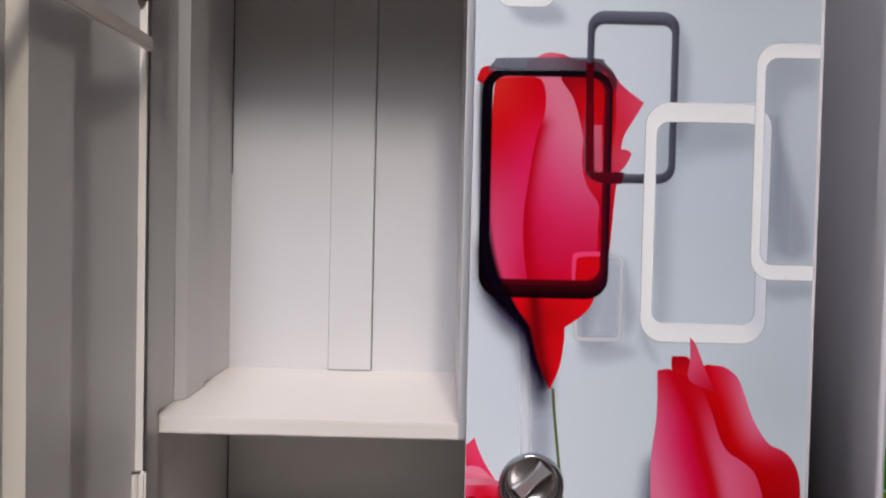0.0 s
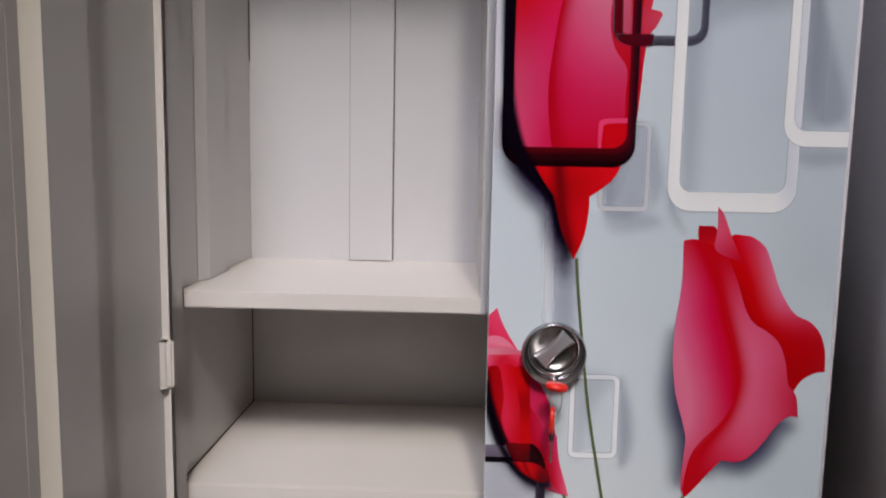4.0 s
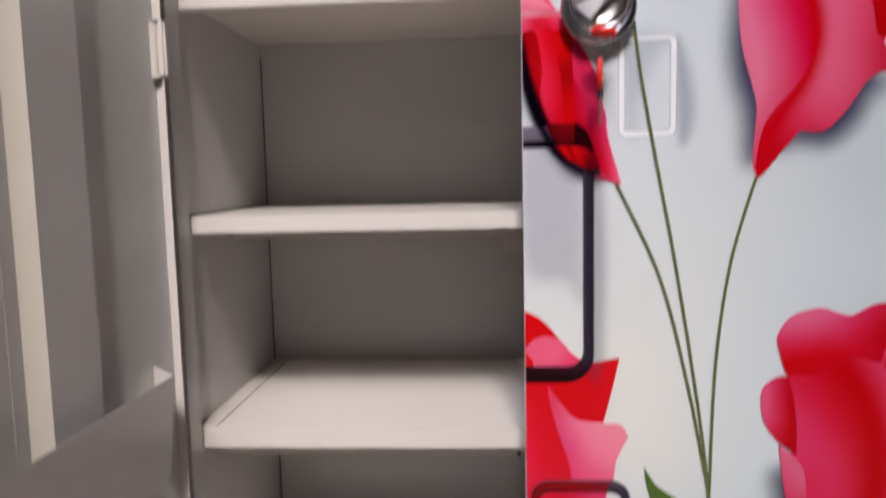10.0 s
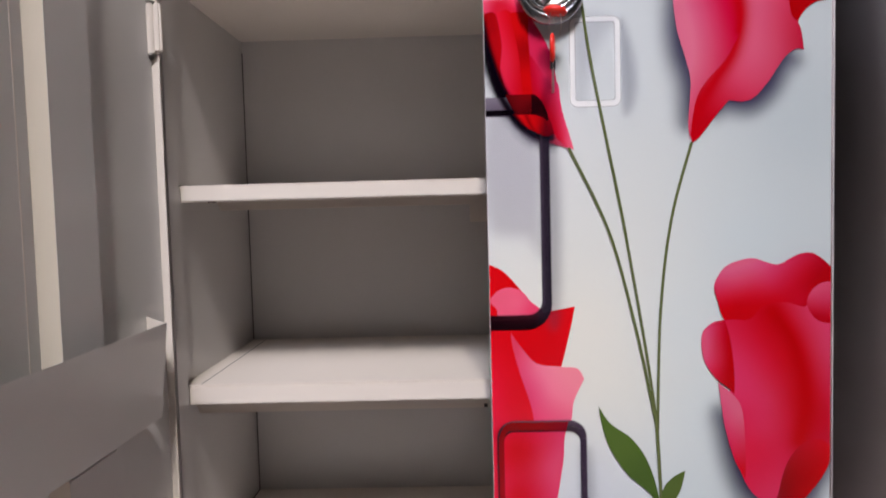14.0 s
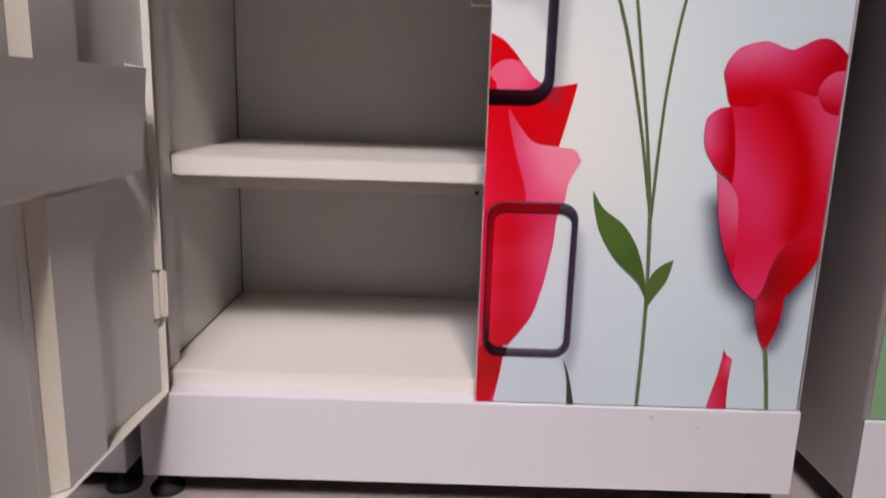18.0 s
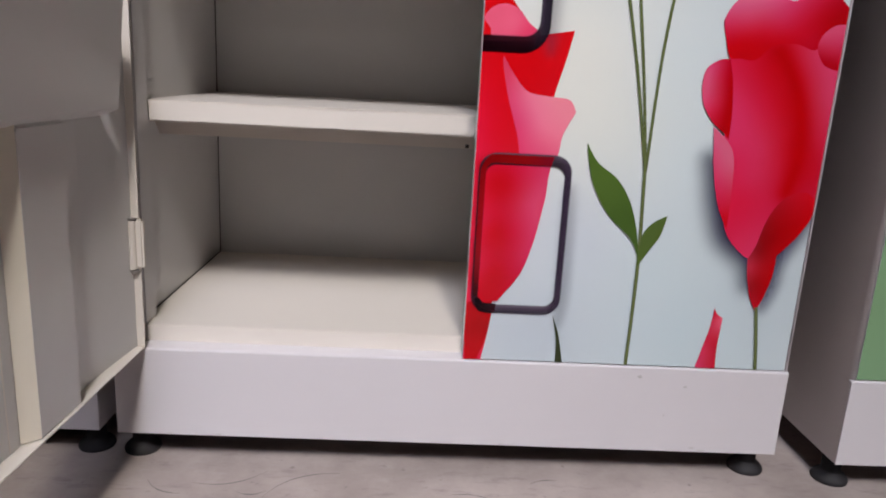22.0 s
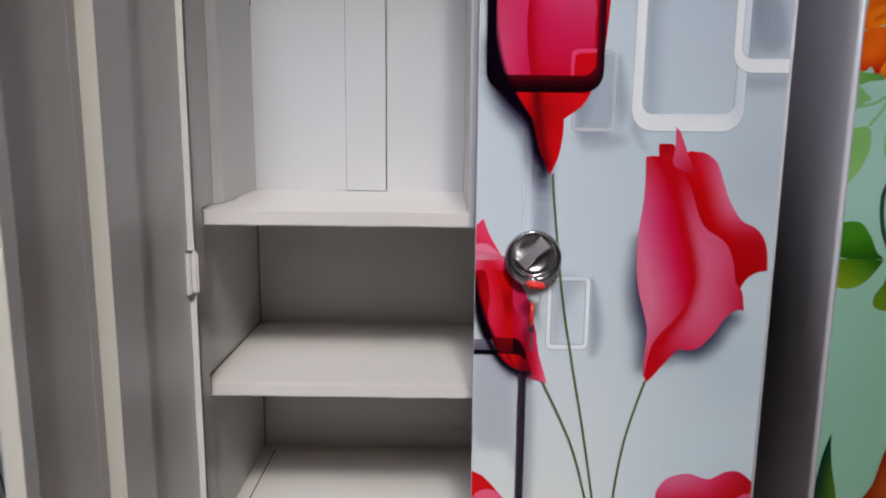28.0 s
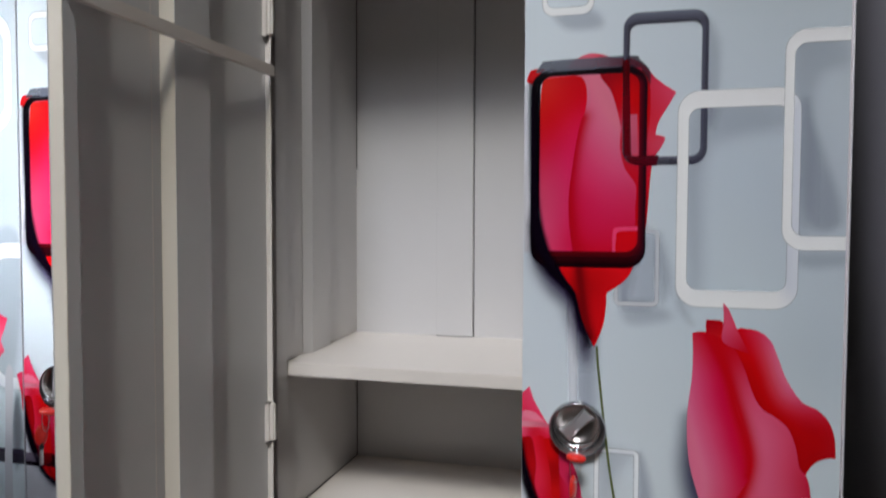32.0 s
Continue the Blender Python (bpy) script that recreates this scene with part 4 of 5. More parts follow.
    petal([(268, 1173), (290, 1166), (305, 1154), (319, 1125), (332, 1088), (344, 1069), (363, 1057), (379, 1042), (389, 1016), (394, 989), (402, 979), (407, 966), (410, 944, 1), (400, 945), (388, 937), (377, 923), (366, 906), (348, 886), (333, 880), (314, 882, 1), (296, 861), (277, 837), (267, 828, 1), (263, 857), (271, 904), (292, 963), (290, 1016), (272, 1096), (257, 1151)],
          [(285, 1160, 195, 18, 34), (300, 1140, 190, 10, 30), (313, 1114, 206, 62, 102), (325, 1084, 212, 86, 126), (337, 1054, 216, 104, 142), (358, 1044, 215, 98, 136), (350, 1016, 218, 112, 150), (376, 1023, 212, 82, 122), (348, 985, 216, 108, 146), (382, 985, 208, 68, 106), (402, 962, 186, 28, 58), (376, 947, 210, 88, 126), (351, 943, 216, 108, 142), (344, 904, 214, 88, 126), (321, 900, 208, 66, 106), (304, 889, 200, 34, 68), (284, 865, 186, 10, 28)], 16, [([(277, 1166), (294, 1125), (309, 1077), (325, 1024), (330, 986), (319, 943), (296, 908), (276, 873), (269, 841)], 12, (188, 4, 18))])
    petal([(289, 1219, 1), (296, 1211), (303, 1195), (309, 1180), (318, 1162), (327, 1146, 1), (311, 1152), (289, 1164), (290, 1191)],
          [(291, 1209, 206, 92, 122), (298, 1187, 216, 88, 124), (297, 1173, 206, 70, 106), (308, 1164, 198, 44, 78), (322, 1149, 192, 12, 32)], 10)
    petal([(248, 1170), (250, 1175), (266, 1176), (275, 1166), (287, 1140), (300, 1106), (309, 1069), (324, 1024), (330, 993), (329, 970), (322, 955), (308, 932), (286, 908), (274, 889), (268, 865), (264, 832, 1), (262, 853), (264, 885), (265, 912), (258, 940), (248, 975), (243, 1017), (243, 1062), (248, 1107), (249, 1140)],
          [(257, 1172, 194, 18, 38), (257, 1155, 200, 58, 98), (252, 1129, 212, 82, 126), (250, 1085, 215, 106, 146), (249, 1040, 218, 118, 156), (257, 994, 218, 128, 162), (269, 955, 216, 128, 160), (282, 924, 214, 112, 146), (270, 893, 212, 96, 132), (276, 1039, 215, 92, 140), (285, 994, 216, 98, 146), (294, 963, 214, 88, 132), (268, 1114, 210, 62, 116), (280, 1088, 205, 30, 88), (292, 1058, 202, 18, 72), (303, 1016, 202, 18, 72), (313, 982, 198, 20, 66), (278, 1144, 190, 12, 38), (265, 861, 210, 82, 116)], 16, [([(270, 1170), (286, 1138), (299, 1105), (308, 1069), (323, 1024), (329, 993), (328, 970)], 6, (188, 4, 20))])
    motif("printed_rose", "small red printed rose beside the lock")
    shade([(-5, 991), (0, 946), (11, 904), (31, 868), (59, 837), (89, 832), (76, 863), (33, 916), (10, 984)], 11, 0.85, (34, 18, 46))
    petal([(-14, 1059, 1), (1, 1071), (11, 1081, 1), (22, 1054), (46, 1015), (73, 976), (88, 940), (97, 886), (109, 826, 1), (88, 832), (53, 849), (25, 900), (4, 961), (-13, 999)],
          [(5, 1052, 232, 60, 109), (12, 1074, 227, 85, 120), (31, 1015, 221, 42, 80), (58, 970, 189, 16, 54), (78, 924, 194, 30, 86), (94, 878, 221, 48, 97), (102, 840, 232, 97, 137), (56, 909, 200, 11, 17), (18, 954, 173, 9, 17), (69, 847, 65, 4, 9), (80, 855, 178, 11, 32)], 11)
    petal([(-13, 1035, 1), (1, 1042), (14, 1043), (27, 1036), (46, 1015), (48, 1002, 1), (-13, 1001, 1)],
          [(1, 1033, 229, 133, 166), (20, 1030, 232, 145, 172), (39, 1011, 221, 54, 92), (2, 1007, 221, 85, 126), (20, 1015, 205, 30, 57)], 10)
    petal([(-13, 1025), (16, 1027), (37, 1026), (43, 1020), (-13, 1018)],
          [(2, 1023, 243, 181, 200), (35, 1022, 232, 133, 160)], 10, (), 0.7)
    petal([(0, 1001, 1), (14, 1002), (20, 981), (22, 954), (20, 926), (10, 954), (5, 976)],
          [(7, 992, 162, 6, 15), (16, 954, 178, 9, 19)], 9)
    petal([(17, 1002, 1), (35, 1002), (44, 954), (49, 897, 1), (34, 894), (21, 926), (23, 962)],
          [(24, 984, 212, 26, 54), (29, 939, 216, 41, 76), (35, 900, 205, 22, 54), (41, 970, 200, 13, 26)], 9)
    petal([(34, 1002, 1), (57, 996), (61, 939), (61, 896), (49, 895, 1), (45, 947)],
          [(47, 985, 205, 11, 15), (52, 916, 200, 9, 13), (58, 955, 151, 5, 11)], 9)
    petal([(58, 993), (73, 966), (85, 934), (90, 894), (84, 856), (74, 894), (62, 909)],
          [(70, 955, 201, 41, 89), (78, 909, 207, 53, 101), (84, 870, 194, 22, 58)], 9)
    shade([(-3, 999), (1, 953), (11, 915), (28, 879), (57, 844), (87, 839), (80, 854), (53, 870), (27, 906), (10, 954), (2, 992)], 4.0, 0.97, (10, 3, 13))
    motif("printed_rose", "large red and pink printed rose cut by the door edge")
    petal([(-17, 680, 1), (-4, 678), (15, 670), (29, 657), (43, 640), (65, 613), (84, 614), (112, 619, 1), (105, 586), (93, 539, 1), (123, 522, 1), (109, 493), (97, 450), (91, 396), (80, 342), (60, 296), (33, 266), (33, 237), (24, 186, 1), (-11, 186, 1)],
          [(8, 660, 211, 13, 22), (95, 604, 216, 17, 28), (75, 560, 207, 11, 24), (10, 574, 211, 13, 24), (-4, 501, 232, 36, 86), (-4, 441, 232, 54, 114), (-5, 349, 227, 60, 120), (-3, 270, 227, 60, 114), (22, 487, 211, 11, 24), (27, 411, 194, 6, 13), (33, 333, 194, 6, 15), (47, 380, 211, 16, 54), (69, 411, 221, 67, 109), (77, 381, 225, 73, 114), (63, 334, 221, 54, 97), (49, 294, 214, 24, 59), (26, 278, 192, 9, 19)], 15,
          [([(13, 449), (15, 380), (15, 302)], 12, (184, 6, 19))])
    petal([(-1, 628, 1), (10, 641), (26, 646), (43, 640), (55, 626), (70, 613), (52, 608), (14, 607), (9, 617)],
          [(16, 635, 232, 109, 143), (37, 625, 238, 121, 155), (56, 614, 227, 67, 114)], 10)
    petal([(27, 586, 1), (42, 564), (61, 544), (93, 539), (114, 536), (123, 522, 1), (109, 493), (100, 460), (56, 460, 1), (52, 487), (38, 531), (29, 567)],
          [(35, 567, 216, 73, 109), (61, 538, 232, 133, 166), (105, 528, 238, 157, 177), (77, 502, 235, 133, 166), (51, 502, 221, 73, 126), (89, 468, 229, 103, 143), (63, 472, 227, 85, 132)], 13)
    petal([(-3, 253), (9, 270), (34, 268), (30, 221), (18, 186, 1), (3, 186, 1)],
          [(8, 253, 184, 9, 22), (23, 237, 162, 9, 17), (9, 196, 189, 9, 22)], 9)
    motif("printed_ring", "black printed ring cut by the door edge")
    shade([(2, 868), (40, 868), (66, 846), (68, 760), (68, 690), (50, 712), (2, 730)], 14, 0.22, (118, 106, 138))
    shade([(80, 860), (92, 800), (94, 721), (91, 617), (82, 592), (78, 640)], 13, 0.34, (74, 64, 92))
    ring((-153, 82, 589, 894), (15, 24, 12.5, 20), 34, ((122, 113, 127), (7, 3, 8), (34, 26, 40), (7, 3, 8)), ((84, 75, 90), (7, 3, 8), (60, 50, 64), (56, 20, 30)), 0.62, 0.93)
    petal([(0, 877.5, 1), (36, 877.5, 1), (40, 870.5, 1), (0, 870.5, 1)], [(2, 874, 9, 4, 10), (20, 874, 9, 4, 10), (38, 874, 14, 4, 10), (20, 876, 9, 4, 10)], 9, (), 0.96)
    petal([(34, 872, 1), (58, 873), (82, 869), (90, 846, 1), (78, 842), (62, 849), (46, 859)],
          [(42, 866, 216, 18, 24), (54, 862, 206, 10, 16), (66, 860, 186, 8, 14), (62, 851, 200, 10, 18), (76, 856, 112, 6, 20), (84, 852, 122, 6, 24), (76, 846, 96, 5, 18)], 8,
          [([(52, 872), (58, 858), (64, 848)], 2.6, (138, 3, 8))])
    petal([(58, 950, 1), (66, 938), (80, 918), (94, 911), (97, 890), (100, 873), (104, 858), (109, 842), (114, 824, 1), (102, 830), (92, 840), (89, 846), (85, 860), (80, 872), (73, 887), (62, 897)],
          [(62, 940, 186, 18, 54), (74, 922, 196, 34, 82), (68, 905, 190, 20, 60), (88, 900, 204, 42, 90), (80, 884, 190, 20, 56), (94, 880, 210, 46, 92), (90, 858, 184, 12, 38), (101, 856, 222, 74, 118), (98, 842, 206, 30, 66), (109, 836, 234, 118, 152), (104, 833, 222, 70, 110)], 8)
    petal([(26, 897, 1), (61, 897, 1), (61, 871, 1), (40, 871, 1), (32, 884)],
          [(34, 892, 96, 6, 14), (52, 893, 118, 7, 14), (44, 876, 92, 5, 12), (58, 880, 84, 4, 10)], 8, (), 0.93)
    petal([(60, 897, 1), (65, 896), (74, 887), (81, 870), (80, 862), (72, 868), (60, 871, 1)],
          [(63, 893, 44, 3, 8), (70, 884, 32, 2, 7), (66, 874, 36, 2, 7), (78, 868, 60, 4, 12)], 8, (), 0.95)
    shade([(-6, 1000), (1, 958), (10, 925), (26, 893), (46, 863), (64, 846), (88, 839), (72, 841), (56, 846), (38, 860), (19, 890), (5, 925), (-4, 965)], 3.4, 0.95, (10, 3, 13))
    petal([(12, 455, 1), (96, 456, 1), (94, 415), (89, 387), (80, 342), (71, 314), (60, 296), (41, 271, 1), (15, 266, 1)],
          [(16, 441, 214, 26, 62), (16, 380, 220, 40, 88), (17, 318, 218, 42, 90), (20, 278, 196, 14, 36), (30, 430, 192, 8, 16), (32, 365, 190, 6, 12), (33, 310, 186, 6, 14), (46, 426, 196, 10, 30), (48, 365, 200, 14, 48), (48, 310, 196, 12, 44), (60, 442, 206, 36, 80), (60, 380, 208, 42, 88), (56, 318, 202, 26, 66), (72, 404, 214, 78, 120), (81, 381, 214, 72, 114), (84, 442, 208, 58, 100), (67, 334, 206, 50, 94), (49, 286, 192, 14, 44)], 12)
    motif("printed_ring", "dark printed ring over the large rose")
    shade([(124, 427), (133, 412), (136, 271), (120, 246), (116, 412)], 9, 0.25, (60, 58, 78))
    ring((6, 125, 254, 467), (8.5, 15, 8.5, 12), 23, ((84, 72, 86), (40, 20, 34), (58, 44, 64), (44, 34, 50)), ((30, 16, 24), (22, 10, 18), (44, 30, 50), (98, 86, 100)), 0.62, 0.9)
    petal([(9, 276, 1), (8, 349), (8, 434), (10, 449), (16, 460), (25, 465), (56, 465), (101, 465, 1), (98, 453, 1), (56, 454), (27, 454), (20, 452), (16, 445), (15, 426), (15, 349), (15, 278, 1)],
          [(11, 282, 60, 4, 10), (12, 318, 140, 9, 24), (12, 380, 150, 9, 20), (11, 441, 138, 8, 14), (18, 457, 126, 6, 10), (34, 460, 134, 8, 10), (63, 460, 140, 10, 16), (96, 459, 124, 16, 36)], 8, (), 0.93)
    petal([(10, 274, 1), (17, 274), (23, 268), (40, 267, 1), (38, 254, 1), (25, 254), (15, 258)],
          [(14, 270, 14, 2, 6), (25, 260, 16, 3, 8), (38, 261, 58, 10, 26)], 8, (), 0.9)
    motif("printed_rose", "deep pink printed rose at the lower door edge")
    shade([(300, 474), (303, 444), (312, 403), (328, 365), (362, 336), (374, 306), (385, 352), (338, 444)], 27, 0.97, (36, 28, 66))
    shade([(450, 424), (439, 382), (415, 338), (412, 308), (396, 277), (398, 352), (423, 406)], 18, 0.82, (44, 36, 80))
    petal([(307, 601), (323, 608), (360, 620), (386, 621), (408, 629), (427, 632), (453, 629, 1), (465, 548), (456, 462), (447, 424, 1), (435, 397), (415, 367), (377, 345), (358, 351), (336, 375), (322, 416), (315, 471), (314, 510), (314, 548), (312, 578)],
          [(322, 586, 205, 34, 74), (324, 548, 212, 58, 106), (337, 511, 215, 62, 112), (338, 472, 210, 36, 82), (359, 453, 214, 62, 112), (350, 421, 208, 26, 62), (352, 381, 210, 38, 84), (374, 369, 212, 58, 104), (384, 410, 208, 38, 84), (364, 489, 214, 66, 116), (352, 542, 210, 36, 82), (366, 577, 196, 12, 28), (370, 606, 195, 10, 30), (395, 544, 192, 8, 18), (403, 491, 192, 8, 20), (413, 579, 205, 46, 86), (429, 554, 208, 66, 106), (437, 577, 208, 70, 110), (436, 508, 202, 46, 86), (440, 461, 190, 15, 40), (405, 605, 206, 60, 100)], 16, [([(370, 606), (394, 571), (409, 526), (414, 480), (406, 434)], 17, (187, 4, 10))])
    petal([(298, 623), (294, 639), (298, 653), (309, 667), (325, 674), (345, 677), (363, 671), (377, 668), (390, 674), (404, 681), (420, 682), (433, 675), (447, 662, 1), (460, 644, 1), (434, 637), (420, 628), (412, 612), (387, 618), (360, 615), (340, 597), (321, 597), (306, 599)],
          [(309, 654, 212, 96, 136), (330, 666, 216, 112, 150), (349, 663, 214, 96, 140), (324, 644, 212, 74, 118), (303, 639, 208, 60, 105), (306, 621, 200, 18, 44), (322, 618, 196, 8, 20), (343, 627, 198, 14, 38), (368, 643, 206, 50, 95), (381, 658, 204, 50, 95), (402, 670, 200, 40, 80), (420, 674, 190, 25, 55), (433, 664, 172, 10, 30), (416, 649, 182, 10, 24), (396, 634, 194, 14, 38), (371, 621, 196, 9, 24), (339, 605, 196, 8, 20), (406, 619, 190, 20, 50)], 16)
    petal([(442, 644, 1), (430, 641), (418, 629), (415, 613), (426, 595), (442, 589, 1), (469, 593, 1), (460, 644, 1)],
          [(434, 636, 210, 86, 126), (424, 626, 206, 74, 114), (421, 609, 190, 30, 60), (437, 597, 176, 10, 30), (441, 618, 200, 56, 96)], 12)
    petal([(308, 596, 1), (294, 594), (280, 583), (277, 565), (281, 542), (292, 524), (300, 515), (312, 506), (320, 498, 1), (320, 529), (315, 570)],
          [(284, 569, 214, 96, 136), (283, 550, 216, 92, 136), (293, 577, 206, 62, 106), (298, 539, 206, 46, 86), (306, 574, 188, 16, 42), (314, 540, 178, 6, 15), (310, 513, 176, 8, 20), (293, 528, 205, 36, 72), (296, 592, 202, 52, 92)], 12)
    petal([(299, 513, 1), (315, 500), (327, 485), (332, 464), (334, 432), (335, 400), (334, 382, 1), (319, 412), (308, 451), (303, 482)],
          [(307, 486, 214, 100, 140), (317, 483, 212, 110, 145), (324, 464, 214, 105, 140), (312, 451, 210, 70, 115), (327, 424, 204, 40, 80), (333, 396, 196, 10, 30), (320, 416, 206, 40, 80)], 12)
    petal([(447, 424, 1), (444, 401), (430, 376), (407, 349, 1), (406, 321), (398, 290), (390, 272, 1), (380, 290), (372, 319), (369, 344, 1), (377, 361), (383, 386), (392, 409), (409, 429), (432, 435)],
          [(440, 417, 192, 12, 26), (422, 400, 178, 8, 20), (406, 395, 166, 6, 15), (393, 374, 150, 5, 12), (384, 353, 122, 3, 10), (400, 354, 172, 8, 20), (393, 324, 180, 8, 22), (382, 311, 134, 4, 12), (391, 282, 180, 14, 34), (373, 332, 206, 64, 94), (426, 427, 196, 15, 35)], 12)
    motif("printed_bud", "small red printed bud tip")
    petal([(335, 274, 1), (339, 266), (348, 260, 1), (347, 241), (346, 214), (348, 175, 1), (316, 173, 1), (324, 209), (331, 240), (334, 261)],
          [(336, 267, 190, 20, 45), (345, 258, 226, 112, 142), (331, 214, 206, 56, 96), (341, 223, 186, 16, 42), (324, 185, 210, 70, 112), (343, 188, 186, 30, 56)], 12)
    motif("printed_stem", "olive green printed stems and leaves")
    stem([(112, 1148), (116, 1103), (133, 963), (154, 847), (177, 727), (205, 556), (218, 459)], 3.6, (87, 95, 58))
    stem([(107, 827), (158, 716), (192, 586), (217, 459)], 3.6, (87, 95, 58))
    stem([(266, 830), (239, 730), (224, 608), (219, 452)], 3.8, (87, 95, 58))
    stem([(217, 473), (223, 351), (224, 271), (223, 185)], 4.6, (87, 95, 58))
    stem([(391, 277), (399, 224), (404, 184)], 4.6, (87, 95, 58))
    petal([(141, 485, 1), (157, 461), (184, 441), (204, 412), (217, 374), (223, 338, 1), (209, 364), (178, 393), (156, 427), (146, 457)],
          [(168, 435, 80, 104, 43), (201, 382, 67, 91, 37)], 18)
    petal([(255, 396, 1), (236, 385), (224, 366), (222, 324, 1), (234, 346), (248, 368)],
          [(235, 366, 80, 99, 45)], 18)
    petal([(117, 254, 1), (127, 228), (136, 186, 1), (126, 185, 1), (124, 222)],
          [(126, 214, 54, 60, 39)], 18)
    flush()


# print tints, darkened further past x = 350 for light falloff at right
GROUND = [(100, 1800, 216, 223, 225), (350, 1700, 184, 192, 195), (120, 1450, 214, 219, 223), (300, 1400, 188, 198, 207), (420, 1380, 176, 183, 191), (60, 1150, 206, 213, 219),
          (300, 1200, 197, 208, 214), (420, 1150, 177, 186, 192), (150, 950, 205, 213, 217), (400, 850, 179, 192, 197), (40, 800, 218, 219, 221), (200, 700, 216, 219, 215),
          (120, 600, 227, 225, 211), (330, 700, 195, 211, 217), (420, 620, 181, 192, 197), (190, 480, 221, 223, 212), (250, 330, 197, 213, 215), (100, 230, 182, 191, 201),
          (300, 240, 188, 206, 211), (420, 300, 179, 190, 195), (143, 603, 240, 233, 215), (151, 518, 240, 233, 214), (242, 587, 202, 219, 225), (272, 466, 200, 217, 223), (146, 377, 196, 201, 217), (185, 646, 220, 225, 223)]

almirah = thing("almirah", "grey steel cupboard with one open door and rose-printed laminate", "cupboard", "steel cupboards")
carcass(almirah)
shelf(almirah, 1.080)
shelf(almirah, 0.7935, rail=(-0.405, 0.036, 0.110))
shelf(almirah, 0.5065, deck=True, rail=(-0.4420, 0.046, 0.090), lip=0.0275)
# partition of the upper bay
bm = box(-0.0095, 0.0105, 0.0655, 0.0675, 1.057, 1.936, 0.0006)
box(-0.0095, -0.0083, 0.0675, 0.4338, 1.0805, 1.936, 0, bm)
box(0.0093, 0.0105, 0.0675, 0.4338, 1.0805, 1.936, 0, bm)
part("partition", bm, SHEET, almirah, "upright sheet partition of the upper bay")
part("back_channel", fold([(-0.262, 0.4335), (-0.253, 0.4335), (-0.2515, 0.425), (-0.1715, 0.425), (-0.170, 0.4335), (-0.161, 0.4335)], "z", 1.0805, 1.936), SHEET, almirah, "folded channel on the back panel")
# strips drawn in for the shadow gaps along the channel's edges and foot
part("channel_seam", box(-0.1700, -0.1688, 0.4326, 0.4338, 1.0812, 1.935, 0), DARKGAP, almirah)
part("channel_seam", box(-0.2537, -0.2527, 0.4326, 0.4338, 1.0812, 1.935, 0), GREY_MARK, almirah)
part("channel_seam", box(-0.2520, -0.1705, 0.4238, 0.4247, 1.0803, 1.0813, 0), DARKGAP, almirah)
part("side_channel", fold([(-0.4432, 0.262), (-0.4330, 0.258), (-0.4318, 0.172), (-0.4432, 0.154)], "z", 1.0805, 1.936), SHEET, almirah, "folded channel on the side panel")
# dark open seams where the sheets meet
for z0, z1 in ((0.2075, 0.482), (0.5075, 0.769), (0.7945, 1.056), (1.45, 1.935)):
    part("corner_seam", box(-0.4433, -0.4417, 0.4322, 0.4338, z0, z1, 0), DARKGAP, almirah)
for z in (0.2075, 0.7940):
    part("corner_seam", box(-0.4433, -0.4418, 0.070, 0.432, z, z + 0.0012, 0), DARKGAP, almirah)
part("tray_hole", box(-0.0075, -0.0025, 0.0888, 0.0899, 0.4615, 0.4665, 0), DARKGAP, almirah)
# small bracket under the middle shelf
part("shelf_bracket", box(-0.020, 0.020, 0.17, 0.20, 0.730, 0.7715, 0.001), PAINT, almirah)

# closed right door with its print and lock
door_r = door_leaf(almirah, 0.0, 0.4462, "closed door with glossy rose-printed laminate", False)
right_print(door_r)
lock(almirah, 0.0855, 1.0235, 44)
key_set(0.0865, 0.9915)

# open left door: u runs from the hinges, the inner face looks along its own +y
OPEN = Matrix.Translation((-0.4222, -0.0042, 0)) @ Matrix.Rotation(radians(-90 - 0.9), 4, "Z")
WIDE, DEEP = 0.4455, 0.018
door_l = part("door", box(0.0, WIDE, -DEEP - 0.002, -DEEP, DOOR_Z0, DOOR_Z1, 0.0007), INSIDE, almirah, "open door showing its grey inner side")
door_l.matrix_basis = OPEN


def on_door(name, bm, mat, label=""):
    return part(name, bm, mat, door_l, label)


on_door("hinge_edge", box(0.0, 0.0016, -0.0105, 0.0, DOOR_Z0, DOOR_Z1, 0.0004), PAINT)
on_door("inner_fold", fold([(0.0016, -0.0105), (0.030, -0.0132), (0.070, -0.0160), (0.120, -DEEP - 0.0012)], "z", DOOR_Z0 + 0.002, DOOR_Z1 - 0.002, 0.0008), INSIDE)
# light on the closing edge is put into its colour
on_door("closing_edge", box(WIDE - 0.0016, WIDE, -DEEP, 0.0, DOOR_Z0, DOOR_Z1, 0.0004), LIT_EDGE)
on_door("closing_lip", box(WIDE - 0.0205, WIDE - 0.0016, -0.0016, 0.0, DOOR_Z0 + 0.001, DOOR_Z1 - 0.001, 0.0004), INSIDE)
on_door("lower_edge", box(0.002, WIDE - 0.002, -DEEP, 0.0, DOOR_Z0, DOOR_Z0 + 0.0016, 0.0004), PAINT)
on_door("upper_edge", box(0.002, WIDE - 0.002, -DEEP, 0.0, DOOR_Z1 - 0.0016, DOOR_Z1, 0.0004), PAINT)
on_door("door_channel", fold([(0.160, -DEEP + 0.001), (0.170, -0.0035), (0.2495, -0.0035)], "z", DOOR_Z0 + 0.003, DOOR_Z1 - 0.003, -0.0012), INSIDE, "long folded stiffening channel")
